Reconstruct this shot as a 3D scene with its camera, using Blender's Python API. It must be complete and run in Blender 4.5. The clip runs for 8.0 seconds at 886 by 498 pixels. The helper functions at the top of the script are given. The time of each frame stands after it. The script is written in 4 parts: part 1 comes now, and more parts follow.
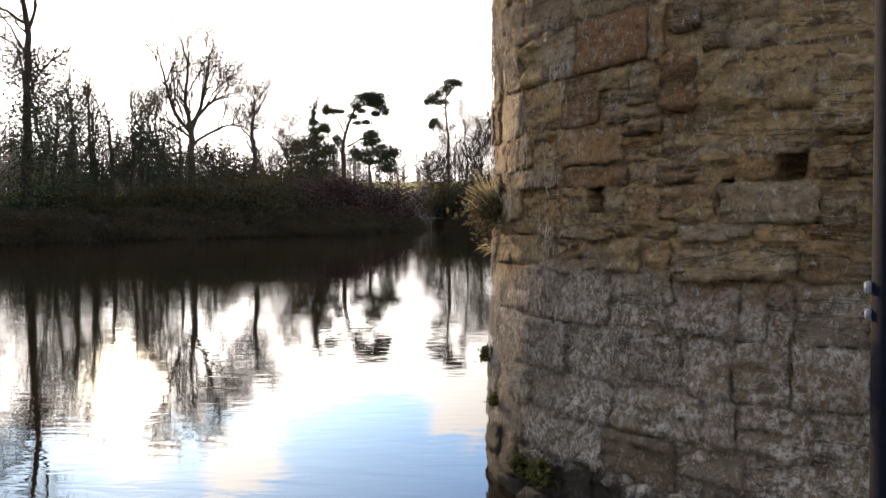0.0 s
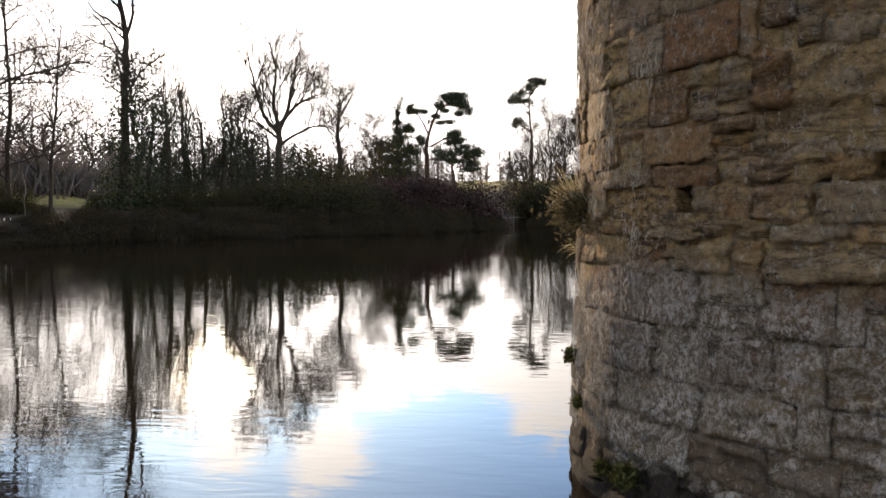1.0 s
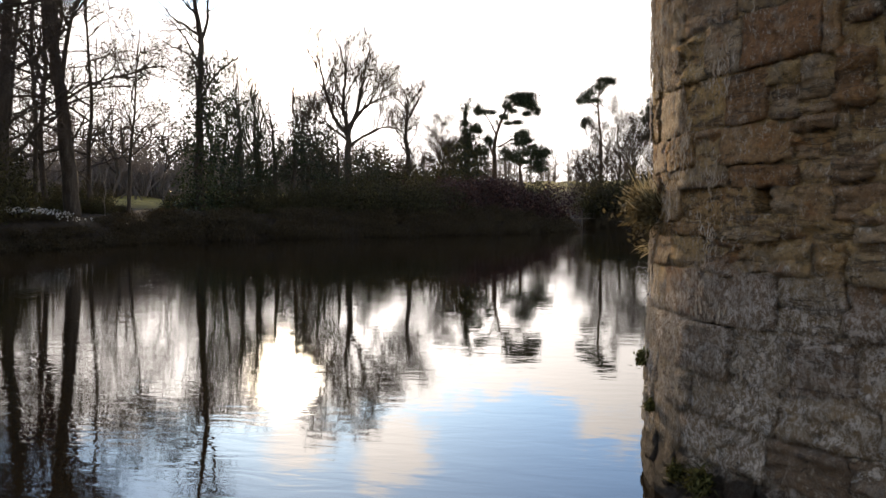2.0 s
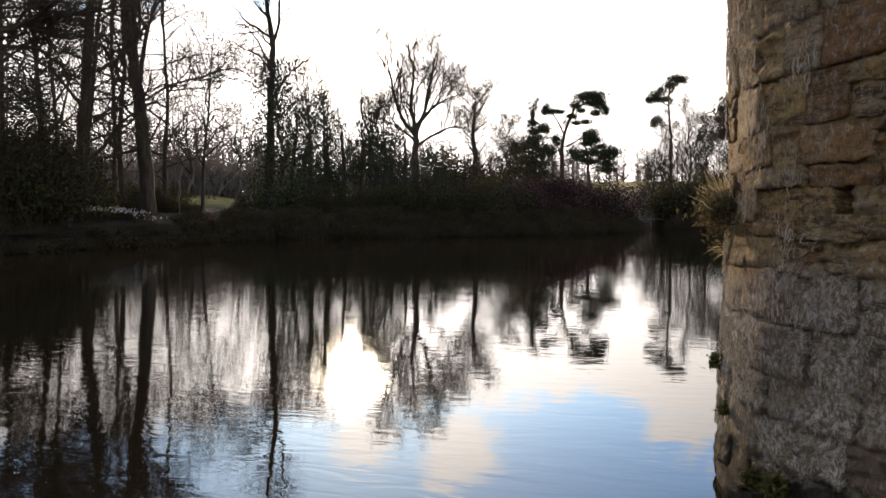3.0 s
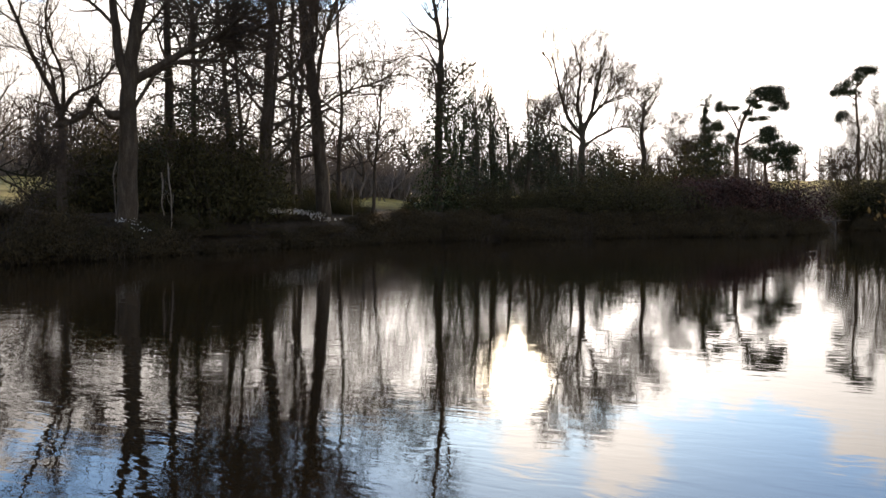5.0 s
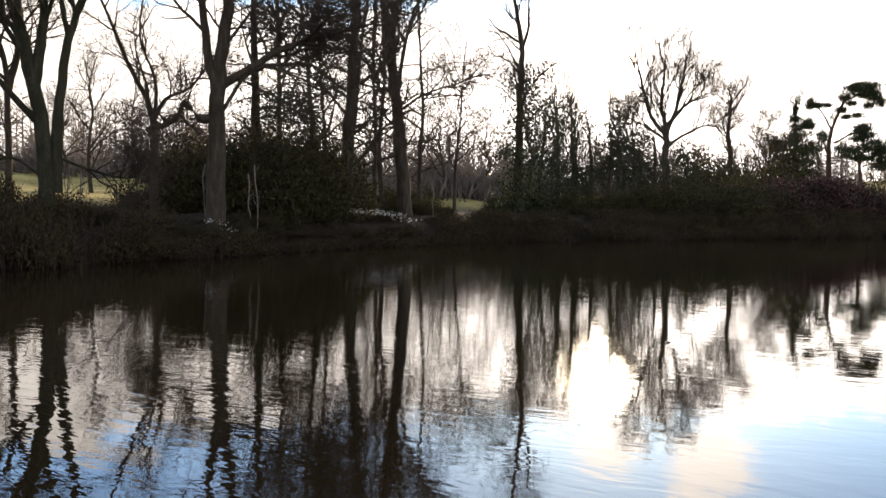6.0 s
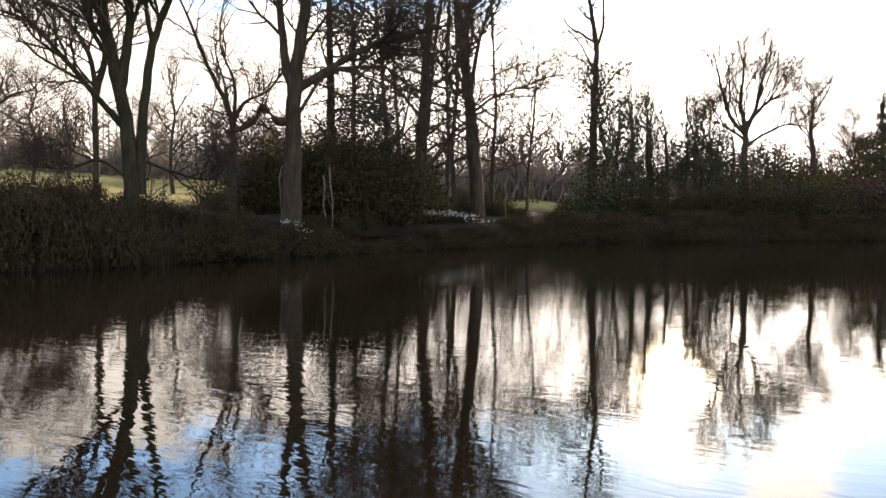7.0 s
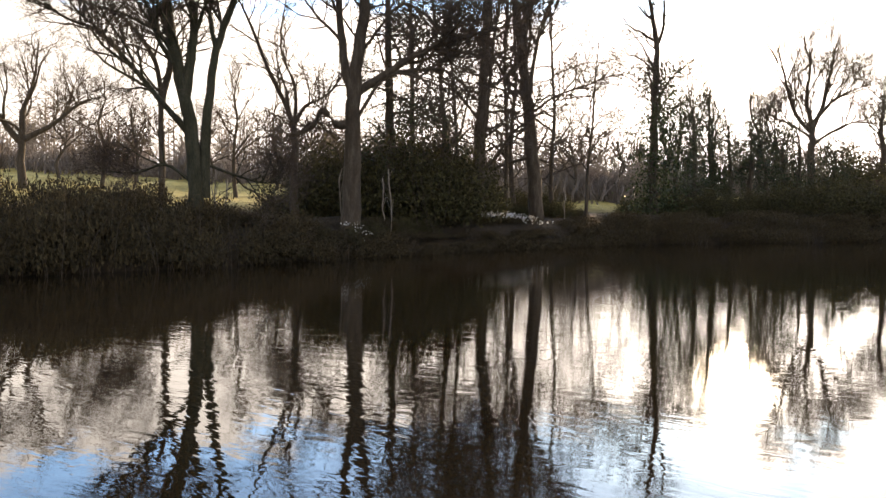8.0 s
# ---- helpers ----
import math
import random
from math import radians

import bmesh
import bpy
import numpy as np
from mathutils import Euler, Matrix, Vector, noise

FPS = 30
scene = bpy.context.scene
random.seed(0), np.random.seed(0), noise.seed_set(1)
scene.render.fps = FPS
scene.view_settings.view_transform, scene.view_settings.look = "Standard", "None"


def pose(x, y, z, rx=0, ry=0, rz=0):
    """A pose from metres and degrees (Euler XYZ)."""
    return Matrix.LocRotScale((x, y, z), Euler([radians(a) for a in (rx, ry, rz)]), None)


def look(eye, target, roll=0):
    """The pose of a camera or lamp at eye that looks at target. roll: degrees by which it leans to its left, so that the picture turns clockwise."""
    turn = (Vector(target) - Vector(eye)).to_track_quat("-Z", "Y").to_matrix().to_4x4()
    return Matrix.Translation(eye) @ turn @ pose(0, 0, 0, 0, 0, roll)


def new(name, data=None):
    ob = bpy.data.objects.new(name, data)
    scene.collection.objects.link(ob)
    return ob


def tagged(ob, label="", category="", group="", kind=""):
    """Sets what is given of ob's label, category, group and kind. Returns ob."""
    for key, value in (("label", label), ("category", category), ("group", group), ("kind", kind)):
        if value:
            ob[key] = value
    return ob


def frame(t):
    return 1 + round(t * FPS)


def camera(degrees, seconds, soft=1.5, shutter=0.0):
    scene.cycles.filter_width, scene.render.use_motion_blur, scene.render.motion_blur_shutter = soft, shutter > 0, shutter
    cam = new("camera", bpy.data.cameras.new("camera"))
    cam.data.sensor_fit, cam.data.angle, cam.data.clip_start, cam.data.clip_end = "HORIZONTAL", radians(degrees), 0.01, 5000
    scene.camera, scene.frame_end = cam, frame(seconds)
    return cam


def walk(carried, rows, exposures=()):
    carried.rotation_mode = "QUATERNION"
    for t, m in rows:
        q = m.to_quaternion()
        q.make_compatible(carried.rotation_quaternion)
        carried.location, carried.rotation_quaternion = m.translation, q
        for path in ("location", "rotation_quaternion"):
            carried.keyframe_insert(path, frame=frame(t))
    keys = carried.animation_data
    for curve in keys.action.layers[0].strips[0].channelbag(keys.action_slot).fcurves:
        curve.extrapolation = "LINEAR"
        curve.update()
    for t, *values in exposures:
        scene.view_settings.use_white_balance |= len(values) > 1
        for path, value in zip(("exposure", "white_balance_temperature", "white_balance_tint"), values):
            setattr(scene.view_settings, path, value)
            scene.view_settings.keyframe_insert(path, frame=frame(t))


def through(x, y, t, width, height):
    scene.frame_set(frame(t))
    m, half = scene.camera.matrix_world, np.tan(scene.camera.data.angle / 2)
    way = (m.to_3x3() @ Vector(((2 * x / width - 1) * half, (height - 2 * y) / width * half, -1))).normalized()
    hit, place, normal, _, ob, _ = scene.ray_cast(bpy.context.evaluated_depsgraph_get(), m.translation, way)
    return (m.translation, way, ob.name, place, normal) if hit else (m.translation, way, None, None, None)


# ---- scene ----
cam = camera(53.54, 8.0, soft=1.5)
PATH = [
    (0, 0.047, 0.101, 1.711, -2.29, 0.40, 3.63),
    (0.5, 0.042, 0.099, 1.711, -2.28, 0.39, 6.52),
    (1, 0.040, 0.101, 1.713, -2.29, 0.37, 9.02),
    (1.5, 0.032, 0.100, 1.713, -2.25, 0.36, 11.36),
    (3, -0.003, 0.071, 1.708, -2.21, 0.08, 17.73),
    (3.5, -0.003, 0.050, 1.713, -2.18, 0.09, 20.52),
    (4, 0.001, 0.026, 1.714, -2.16, 0.11, 23.05),
    (4.5, -0.008, 0.005, 1.708, -2.13, 0.14, 25.77),
    (6, -0.032, -0.051, 1.695, -2.03, 0.13, 33.67),
    (6.5, -0.035, -0.065, 1.693, -2.00, 0.06, 36.18),
    (7, -0.038, -0.078, 1.692, -1.95, 0.06, 38.38),
    (7.5, -0.038, -0.090, 1.690, -1.85, 0.17, 40.73),
    (8, -0.033, -0.090, 1.691, -1.82, 0.30, 42.18),
]
walk(cam, [(t, pose(x, y, z, 90 + p, r, w)) for t, x, y, z, p, r, w in PATH],
     exposures=[(0, 1.24, 7650, 13), (1.5, 0.82, 7650, 13), (3.5, 0.64, 7650, 13), (6, 1.02, 8000, 13), (8, 1.5, 8500, 14)])

# ---- world and sun ----
SUN_AZ, SUN_EL = -23.8, 10.0


def heading(az, el=0.0):
    a, e = radians(az), radians(el)
    return Vector((math.sin(a) * math.cos(e), math.cos(a) * math.cos(e), math.sin(e)))


def make_world():
    w = bpy.data.worlds.new("sky")
    scene.world = w
    w.use_nodes = True
    nt = w.node_tree
    nt.nodes.clear()
    N, L = nt.nodes.new, nt.links.new

    def math_node(op, a, b=None, clamp=False):
        n = N("ShaderNodeMath")
        n.operation, n.use_clamp = op, clamp
        for i, v in enumerate((a, b)):
            if v is None:
                continue
            if isinstance(v, (int, float)):
                n.inputs[i].default_value = v
            else:
                L(v, n.inputs[i])
        return n.outputs[0]

    sky = N("ShaderNodeTexSky")
    sky.sky_type = "NISHITA"
    sky.sun_disc = False
    sky.sun_elevation, sky.sun_rotation = radians(SUN_EL), radians(SUN_AZ)
    sky.air_density, sky.dust_density, sky.ozone_density = 1.0, 0.4, 2.5
    tc = N("ShaderNodeTexCoord")
    sep = N("ShaderNodeSeparateXYZ")
    L(tc.outputs["Generated"], sep.inputs[0])
    # clouds: stretched along the horizon
    mp = N("ShaderNodeMapping")
    mp.inputs["Scale"].default_value = (1, 1, 2.6)
    mp.inputs["Location"].default_value = (0.35, 0.1, 0.0)
    L(tc.outputs["Generated"], mp.inputs[0])
    big = N("ShaderNodeTexNoise")
    big.inputs["Scale"].default_value, big.inputs["Detail"].default_value, big.inputs["Roughness"].default_value = 3.2, 7, 0.55
    L(mp.outputs[0], big.inputs["Vector"])
    # how near the sun
    dot = N("ShaderNodeVectorMath")
    dot.operation = "DOT_PRODUCT"
    L(tc.outputs["Generated"], dot.inputs[0])
    dot.inputs[1].default_value = heading(SUN_AZ, SUN_EL)
    near = math_node("MAXIMUM", dot.outputs["Value"], 0.0)
    wide = math_node("POWER", near, 14.0)
    mid = math_node("POWER", near, 900.0)
    tight = math_node("POWER", near, 4000.0)
    # a bank of thin white cloud along the horizon with a ragged upper edge, open blue above it, loose cloud overhead
    small = N("ShaderNodeTexNoise")
    small.inputs["Scale"].default_value, small.inputs["Detail"].default_value, small.inputs["Roughness"].default_value = 15.0, 6, 0.6
    L(mp.outputs[0], small.inputs["Vector"])
    ragged = math_node("SUBTRACT", small.outputs[0], 0.5)
    az = math_node("MULTIPLY", math_node("ARCTAN2", sep.outputs["X"], sep.outputs["Y"]), 180 / math.pi)
    el = math_node("MULTIPLY", math_node("ARCSINE", sep.outputs["Z"]), 180 / math.pi)
    edge = N("ShaderNodeValToRGB")
    stops = ((-180, 15), (-60, 14.4), (-42, 13.2), (-30, 12.9), (-18, 12.8), (-14.3, 12.5), (-12, 12.0), (-8.5, 11.3), (-6.7, 12.2), (-4.5, 13.8), (-1.5, 14.6), (30, 15))
    while len(edge.color_ramp.elements) < len(stops):
        edge.color_ramp.elements.new(0.5)
    for e, (a, h) in zip(edge.color_ramp.elements, stops):
        e.position, e.color = (a + 180) / 360, (h / 30, h / 30, h / 30, 1)
    L(math_node("DIVIDE", math_node("ADD", az, 180.0), 360.0), edge.inputs[0])
    bank = math_node("SUBTRACT", math_node("MULTIPLY", edge.outputs[0], 30.0), el)
    bank = math_node("ADD", bank, math_node("MULTIPLY", ragged, 9.0))
    # two puffs of cumulus above it
    for paz, pel, size in ((-16.8, 14.8, 2.6), (-22.9, 14.3, 2.2)):
        pd = N("ShaderNodeVectorMath")
        pd.operation = "DISTANCE"
        L(tc.outputs["Generated"], pd.inputs[0])
        pd.inputs[1].default_value = heading(paz, pel)
        puff = math_node("SUBTRACT", size, math_node("MULTIPLY", pd.outputs["Value"], 180 / math.pi))
        bank = math_node("MAXIMUM", bank, math_node("ADD", puff, math_node("MULTIPLY", ragged, 6.5)))
    over = math_node("SUBTRACT", math_node("MULTIPLY", math_node("SUBTRACT", big.outputs[0], 0.52), 16.0),
                     math_node("MAXIMUM", math_node("SUBTRACT", 21.0, el), 0.0))
    bank = math_node("MAXIMUM", bank, over)
    ramp = N("ShaderNodeMapRange")
    ramp.interpolation_type = "SMOOTHSTEP"
    ramp.inputs[1].default_value, ramp.inputs[2].default_value = -0.5, 1.0
    ramp.inputs[3].default_value = 0.10
    L(bank, ramp.inputs[0])
    cloud = N("ShaderNodeMix")
    cloud.data_type = "RGBA"
    L(ramp.outputs[0], cloud.inputs[0])
    blue = N("ShaderNodeMix")
    blue.data_type, blue.blend_type = "RGBA", "MULTIPLY"
    blue.inputs[0].default_value = 1.0
    blue.inputs[7].default_value = (1.12, 1.58, 2.2, 1)
    L(sky.outputs[0], blue.inputs[6])
    L(blue.outputs[2], cloud.inputs[6])
    lit = N("ShaderNodeMix")
    lit.data_type = "RGBA"
    L(wide, lit.inputs[0])
    lit.inputs[6].default_value = (CLOUD_FAR[0], CLOUD_FAR[1], CLOUD_FAR[2], 1)
    lit.inputs[7].default_value = (CLOUD_SUN[0], CLOUD_SUN[1], CLOUD_SUN[2], 1)
    L(lit.outputs[2], cloud.inputs[7])
    glow = math_node("ADD", math_node("MULTIPLY", mid, 5.0), math_node("MULTIPLY", tight, 700.0))
    glowc = N("ShaderNodeMix")
    glowc.data_type, glowc.blend_type = "RGBA", "ADD"
    glowc.inputs[0].default_value = 1.0
    tint = N("ShaderNodeVectorMath")
    tint.operation = "SCALE"
    tint.inputs[0].default_value = (1.0, 0.90, 0.74)
    L(glow, tint.inputs["Scale"])
    L(cloud.outputs[2], glowc.inputs[6])
    L(tint.outputs[0], glowc.inputs[7])
    bg = N("ShaderNodeBackground")
    bg.inputs["Strength"].default_value = SKY
    L(glowc.outputs[2], bg.inputs[0])
    out = N("ShaderNodeOutputWorld")
    L(bg.outputs[0], out.inputs[0])


SKY = 0.15
CLOUD_FAR, CLOUD_SUN = (4.9, 5.0, 5.3), (16.2, 16.4, 17.2)
make_world()
sun = new("sun", bpy.data.lights.new("sun", "SUN"))
sun.data.energy, sun.data.angle, sun.data.color = 5.0, radians(0.6), (1.0, 0.80, 0.56)
sun.matrix_world = look(heading(SUN_AZ, SUN_EL) * 200, (0, 0, 0))


# ---- materials ----
class Nodes:
    """A node material under construction."""

    def __init__(self, name, rough=0.8, spec=0.3):
        self.mat = bpy.data.materials.new(name)
        self.mat.use_nodes = True
        self.nt = self.mat.node_tree
        self.bsdf = self.nt.nodes["Principled BSDF"]
        self.bsdf.inputs["Roughness"].default_value = rough
        self.bsdf.inputs["Specular IOR Level"].default_value = spec
        self.geo = self.nt.nodes.new("ShaderNodeNewGeometry")

    def link(self, a, b):
        self.nt.links.new(a, b)

    def node(self, kind, **values):
        n = self.nt.nodes.new(kind)
        for k, v in values.items():
            n.inputs[k].default_value = v
        return n

    def place(self, scale=(1, 1, 1), offset=None):
        m = self.node("ShaderNodeMapping")
        m.inputs["Scale"].default_value = scale
        self.link(self.geo.outputs["Position"], m.inputs["Vector"])
        if offset is not None:
            c = self.node("ShaderNodeVectorMath")
            c.operation = "ADD"
            self.link(m.outputs[0], c.inputs[0])
            self.link(offset, c.inputs[1])
            return c.outputs[0]
        return m.outputs[0]

    def noise(self, scale, detail=4, rough=0.6, vector=None, distort=0.0):
        n = self.node("ShaderNodeTexNoise", Scale=scale, Detail=detail, Roughness=rough, Distortion=distort)
        self.link(vector if vector is not None else self.geo.outputs["Position"], n.inputs["Vector"])
        return n.outputs[0]

    def ramp(self, value, *stops):
        r = self.node("ShaderNodeValToRGB")
        el = r.color_ramp.elements
        while len(el) < len(stops):
            el.new(0.5)
        for e, (p, c) in zip(el, stops):
            e.position = p
            e.color = (*c, 1) if len(c) == 3 else c
        self.link(value, r.inputs[0])
        return r.outputs[0]

    def step(self, value, lo, hi):
        r = self.node("ShaderNodeMapRange")
        r.interpolation_type = "SMOOTHSTEP"
        r.inputs[1].default_value, r.inputs[2].default_value = lo, hi
        self.link(value, r.inputs[0])
        return r.outputs[0]

    def mix(self, fac, a, b, blend="MIX"):
        m = self.node("ShaderNodeMix")
        m.data_type, m.blend_type = "RGBA", blend
        for i, v in ((0, fac), (6, a), (7, b)):
            if isinstance(v, (int, float)):
                m.inputs[i].default_value = v
            elif isinstance(v, tuple):
                m.inputs[i].default_value = (*v, 1)
            else:
                self.link(v, m.inputs[i])
        return m.outputs[2]

    def maths(self, op, a, b):
        m = self.node("ShaderNodeMath")
        m.operation = op
        for i, v in enumerate((a, b)):
            if isinstance(v, (int, float)):
                m.inputs[i].default_value = v
            else:
                self.link(v, m.inputs[i])
        return m.outputs[0]

    def bump(self, height, strength, distance, chain=None):
        b = self.node("ShaderNodeBump", Strength=strength, Distance=distance)
        self.link(height, b.inputs["Height"])
        if chain is not None:
            self.link(chain, b.inputs["Normal"])
        return b.outputs[0]

    def done(self, colour=None, normal=None, rough=None):
        if colour is not None:
            self.link(colour, self.bsdf.inputs["Base Color"])
        if normal is not None:
            self.link(normal, self.bsdf.inputs["Normal"])
        if rough is not None:
            self.link(rough, self.bsdf.inputs["Roughness"])
        return self.mat


def stone_material(name, loose=False):
    n = Nodes(name, 0.9, 0.2)
    if loose:
        rnd = n.geo.outputs["Random Per Island"]
    else:
        rnd = n.node("ShaderNodeObjectInfo").outputs["Random"]
    other = n.maths("FRACT", n.maths("MULTIPLY", rnd, 17.31), 0.0)
    third = n.maths("FRACT", n.maths("MULTIPLY", rnd, 71.77), 0.0)
    shift = n.node("ShaderNodeCombineXYZ")
    n.link(n.maths("MULTIPLY", rnd, 37.0), shift.inputs[0])
    n.link(n.maths("MULTIPLY", rnd, 91.0), shift.inputs[2])
    at = n.place(offset=shift.outputs[0])
    bedded = n.step(other, 0.45, 0.75)       # only some blocks split along their beds
    base = n.ramp(rnd, (0.0, (0.38, 0.18, 0.072)), (0.16, (0.56, 0.36, 0.145)), (0.34, (0.37, 0.265, 0.155)),
                  (0.5, (0.60, 0.385, 0.15)), (0.64, (0.34, 0.165, 0.067)), (0.82, (0.50, 0.36, 0.21)), (1.0, (0.53, 0.30, 0.112)))
    base = n.mix(n.maths("MULTIPLY", third, 0.3), base, (0.27, 0.18, 0.10))
    layer = n.noise(2.4, 6, 0.6, n.place((1.0, 1.0, 8.0), shift.outputs[0]), 0.2)
    bed = n.maths("MULTIPLY", n.step(layer, 0.48, 0.64), n.maths("ADD", n.maths("MULTIPLY", bedded, 0.75), 0.12))
    base = n.mix(bed, base, (0.17, 0.095, 0.045))
    rust = n.noise(4.0, 5, 0.65, at)
    base = n.mix(n.maths("MULTIPLY", n.step(rust, 0.55, 0.70), 0.7), base, (0.34, 0.145, 0.045))
    grey = n.noise(6.0, 7, 0.75, n.place(), 0.6)
    base = n.mix(n.maths("MULTIPLY", n.step(grey, 0.52, 0.64), 0.45), base, (0.42, 0.36, 0.27))
    # Stone grain; its strong contrast also paints in relief shading that soft light loses.
    grain_and_shade = n.ramp(n.noise(17.0, 10, 0.85, n.place((1, 1, 1.3), shift.outputs[0])), (0.34, (0.25, 0.24, 0.23)), (0.5, (0.82, 0.82, 0.82)), (0.64, (1.34, 1.29, 1.22)))
    base = n.mix(1.0, base, grain_and_shade, "MULTIPLY")
    # pale lichen crust on the lowest courses
    up = n.node("ShaderNodeSeparateXYZ")
    n.link(n.geo.outputs["Position"], up.inputs[0])
    edge = n.maths("ADD", up.outputs["Z"], n.maths("MULTIPLY", n.noise(1.6, 5, 0.65, n.place()), 1.2))
    band = n.step(edge, 2.12, 1.82)
    base = n.mix(n.maths("MULTIPLY", band, 0.6), base, (0.19, 0.145, 0.10))
    bare = n.step(third, 0.86, 0.80)         # a few low blocks stay clean
    patch = n.step(n.noise(3.2, 4, 0.6, n.place()), 0.36, 0.60)
    spots = n.step(n.noise(30.0, 10, 0.9, n.place((1, 1, 0.75)), 0.3), 0.505, 0.522)
    crust = n.maths("MULTIPLY", n.maths("MULTIPLY", band, spots), n.maths("ADD", n.maths("MULTIPLY", patch, 0.6), 0.35))
    crust = n.maths("MULTIPLY", crust, n.maths("ADD", n.maths("MULTIPLY", bare, 0.85), 0.15))
    base = n.mix(crust, base, (0.80, 0.71, 0.58))
    flecks = n.step(n.noise(26.0, 10, 0.9, n.place((1, 1, 0.55)), 0.25), 0.550, 0.572)
    base = n.mix(n.maths("MULTIPLY", flecks, 0.75), base, (0.72, 0.62, 0.47))
    # Pits in the face, their shade painted in as near-black colour.
    pits = n.step(n.noise(15.0, 9, 0.88, n.place((1, 1, 1.9)), 0.8), 0.435, 0.40)
    base = n.mix(n.maths("MULTIPLY", pits, 0.88), base, (0.045, 0.03, 0.02))
    moss = n.maths("MULTIPLY", n.step(edge, 0.85, 0.45), n.step(n.noise(11.0, 5, 0.7, n.place()), 0.45, 0.6))
    base = n.mix(n.maths("MULTIPLY", moss, 0.6), base, (0.07, 0.075, 0.025))
    seam = n.noise(1.1, 5, 0.6, n.place((1.2, 1.2, 8.0), shift.outputs[0]), 0.2)
    line = n.step(n.maths("ABSOLUTE", n.maths("SUBTRACT", seam, 0.5), 0.0), 0.014, 0.004)
    split = n.maths("MULTIPLY", line, bedded)
    base = n.mix(n.maths("MULTIPLY", split, 0.6), base, (0.05, 0.033, 0.02))
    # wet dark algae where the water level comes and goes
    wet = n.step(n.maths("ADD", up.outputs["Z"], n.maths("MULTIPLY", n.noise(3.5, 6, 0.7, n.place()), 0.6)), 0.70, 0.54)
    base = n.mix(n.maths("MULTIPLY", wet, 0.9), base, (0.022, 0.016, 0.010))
    b = n.bump(n.maths("SUBTRACT", n.maths("MULTIPLY", layer, n.maths("ADD", bedded, 0.25)), n.maths("MULTIPLY", split, 0.7)), 1.0, 0.06)
    b = n.bump(n.noise(10.0, 9, 0.8, at, 0.3), 1.0, 0.05, b)
    b = n.bump(n.noise(34.0, 7, 0.75, n.place((1, 1, 0.7))), 1.0, 0.018, b)
    b = n.bump(n.maths("SUBTRACT", n.maths("ADD", crust, flecks), pits), 0.8, 0.012, b)
    return n.done(base, b)


def mottled(name, dark, mid, light, scale, rough=0.85, spec=0.2, fine=6.0, depth=0.02, stretch=(1, 1, 1)):
    """Surface with colour varying at a coarse and a fine scale, and a rough relief."""
    n = Nodes(name, rough, spec)
    at = n.place(stretch)
    a = n.noise(scale, 5, 0.6, at)
    f = n.noise(scale * fine, 6, 0.65, at)
    both = n.maths("ADD", n.maths("MULTIPLY", a, 0.6), n.maths("MULTIPLY", f, 0.4))
    col = n.ramp(both, (0.32, dark), (0.5, mid), (0.68, light))
    return n.done(col, n.bump(f, 0.8, depth))


def leaf_material(name, dark, mid, light, rough=0.55, through=0.0):
    n = Nodes(name, rough, 0.12)
    col = n.ramp(n.geo.outputs["Random Per Island"], (0.0, dark), (0.55, mid), (1.0, light))
    col = n.mix(n.maths("MULTIPLY", n.step(n.noise(0.6, 3), 0.4, 0.65), 0.5), col, dark)
    if through:
        n.link(col, n.bsdf.inputs["Base Color"])
        tr = n.node("ShaderNodeBsdfTranslucent")
        n.link(col, tr.inputs[0])
        ms = n.node("ShaderNodeMixShader")
        ms.inputs[0].default_value = through
        n.link(n.bsdf.outputs[0], ms.inputs[1])
        n.link(tr.outputs[0], ms.inputs[2])
        n.link(ms.outputs[0], n.nt.nodes["Material Output"].inputs["Surface"])
    return n.done(col)


def water_material():
    n = Nodes("moat_water", 0.015, 0.5)
    n.bsdf.inputs["IOR"].default_value = 1.333
    silt = n.noise(0.25, 4)
    col = n.ramp(silt, (0.3, (0.009, 0.006, 0.003)), (0.7, (0.015, 0.010, 0.005)))
    drift = n.noise(0.055, 3, 0.5, n.place((1, 0.55, 1)))
    calm = n.step(drift, 0.36, 0.62)
    swell = n.noise(0.9, 2, 0.5, n.place((1, 1.5, 1)), 0.3)
    ripple = n.noise(3.2, 2, 0.5, n.place((0.6, 1.6, 1)), 0.6)
    fine = n.noise(10.0, 1, 0.5, n.place((0.6, 1.6, 1)), 0.5)
    height = n.maths("ADD", n.maths("MULTIPLY", swell, 0.0014), n.maths("MULTIPLY", n.maths("MULTIPLY", ripple, 0.0021), n.maths("ADD", calm, 0.5)))
    height = n.maths("ADD", height, n.maths("MULTIPLY", n.maths("MULTIPLY", fine, 0.00036), n.maths("ADD", calm, 0.4)))
    # the far reach is ruffled by the breeze
    way = n.node("ShaderNodeSeparateXYZ")
    n.link(n.geo.outputs["Position"], way.inputs[0])
    breeze = n.maths("ADD", way.outputs["Y"], n.maths("MULTIPLY", drift, 14.0))
    rough = n.maths("ADD", n.maths("MULTIPLY", n.step(breeze, 60.0, 120.0), 0.07), 0.004)
    return n.done(col, n.bump(height, 1.0, 1.0), rough)


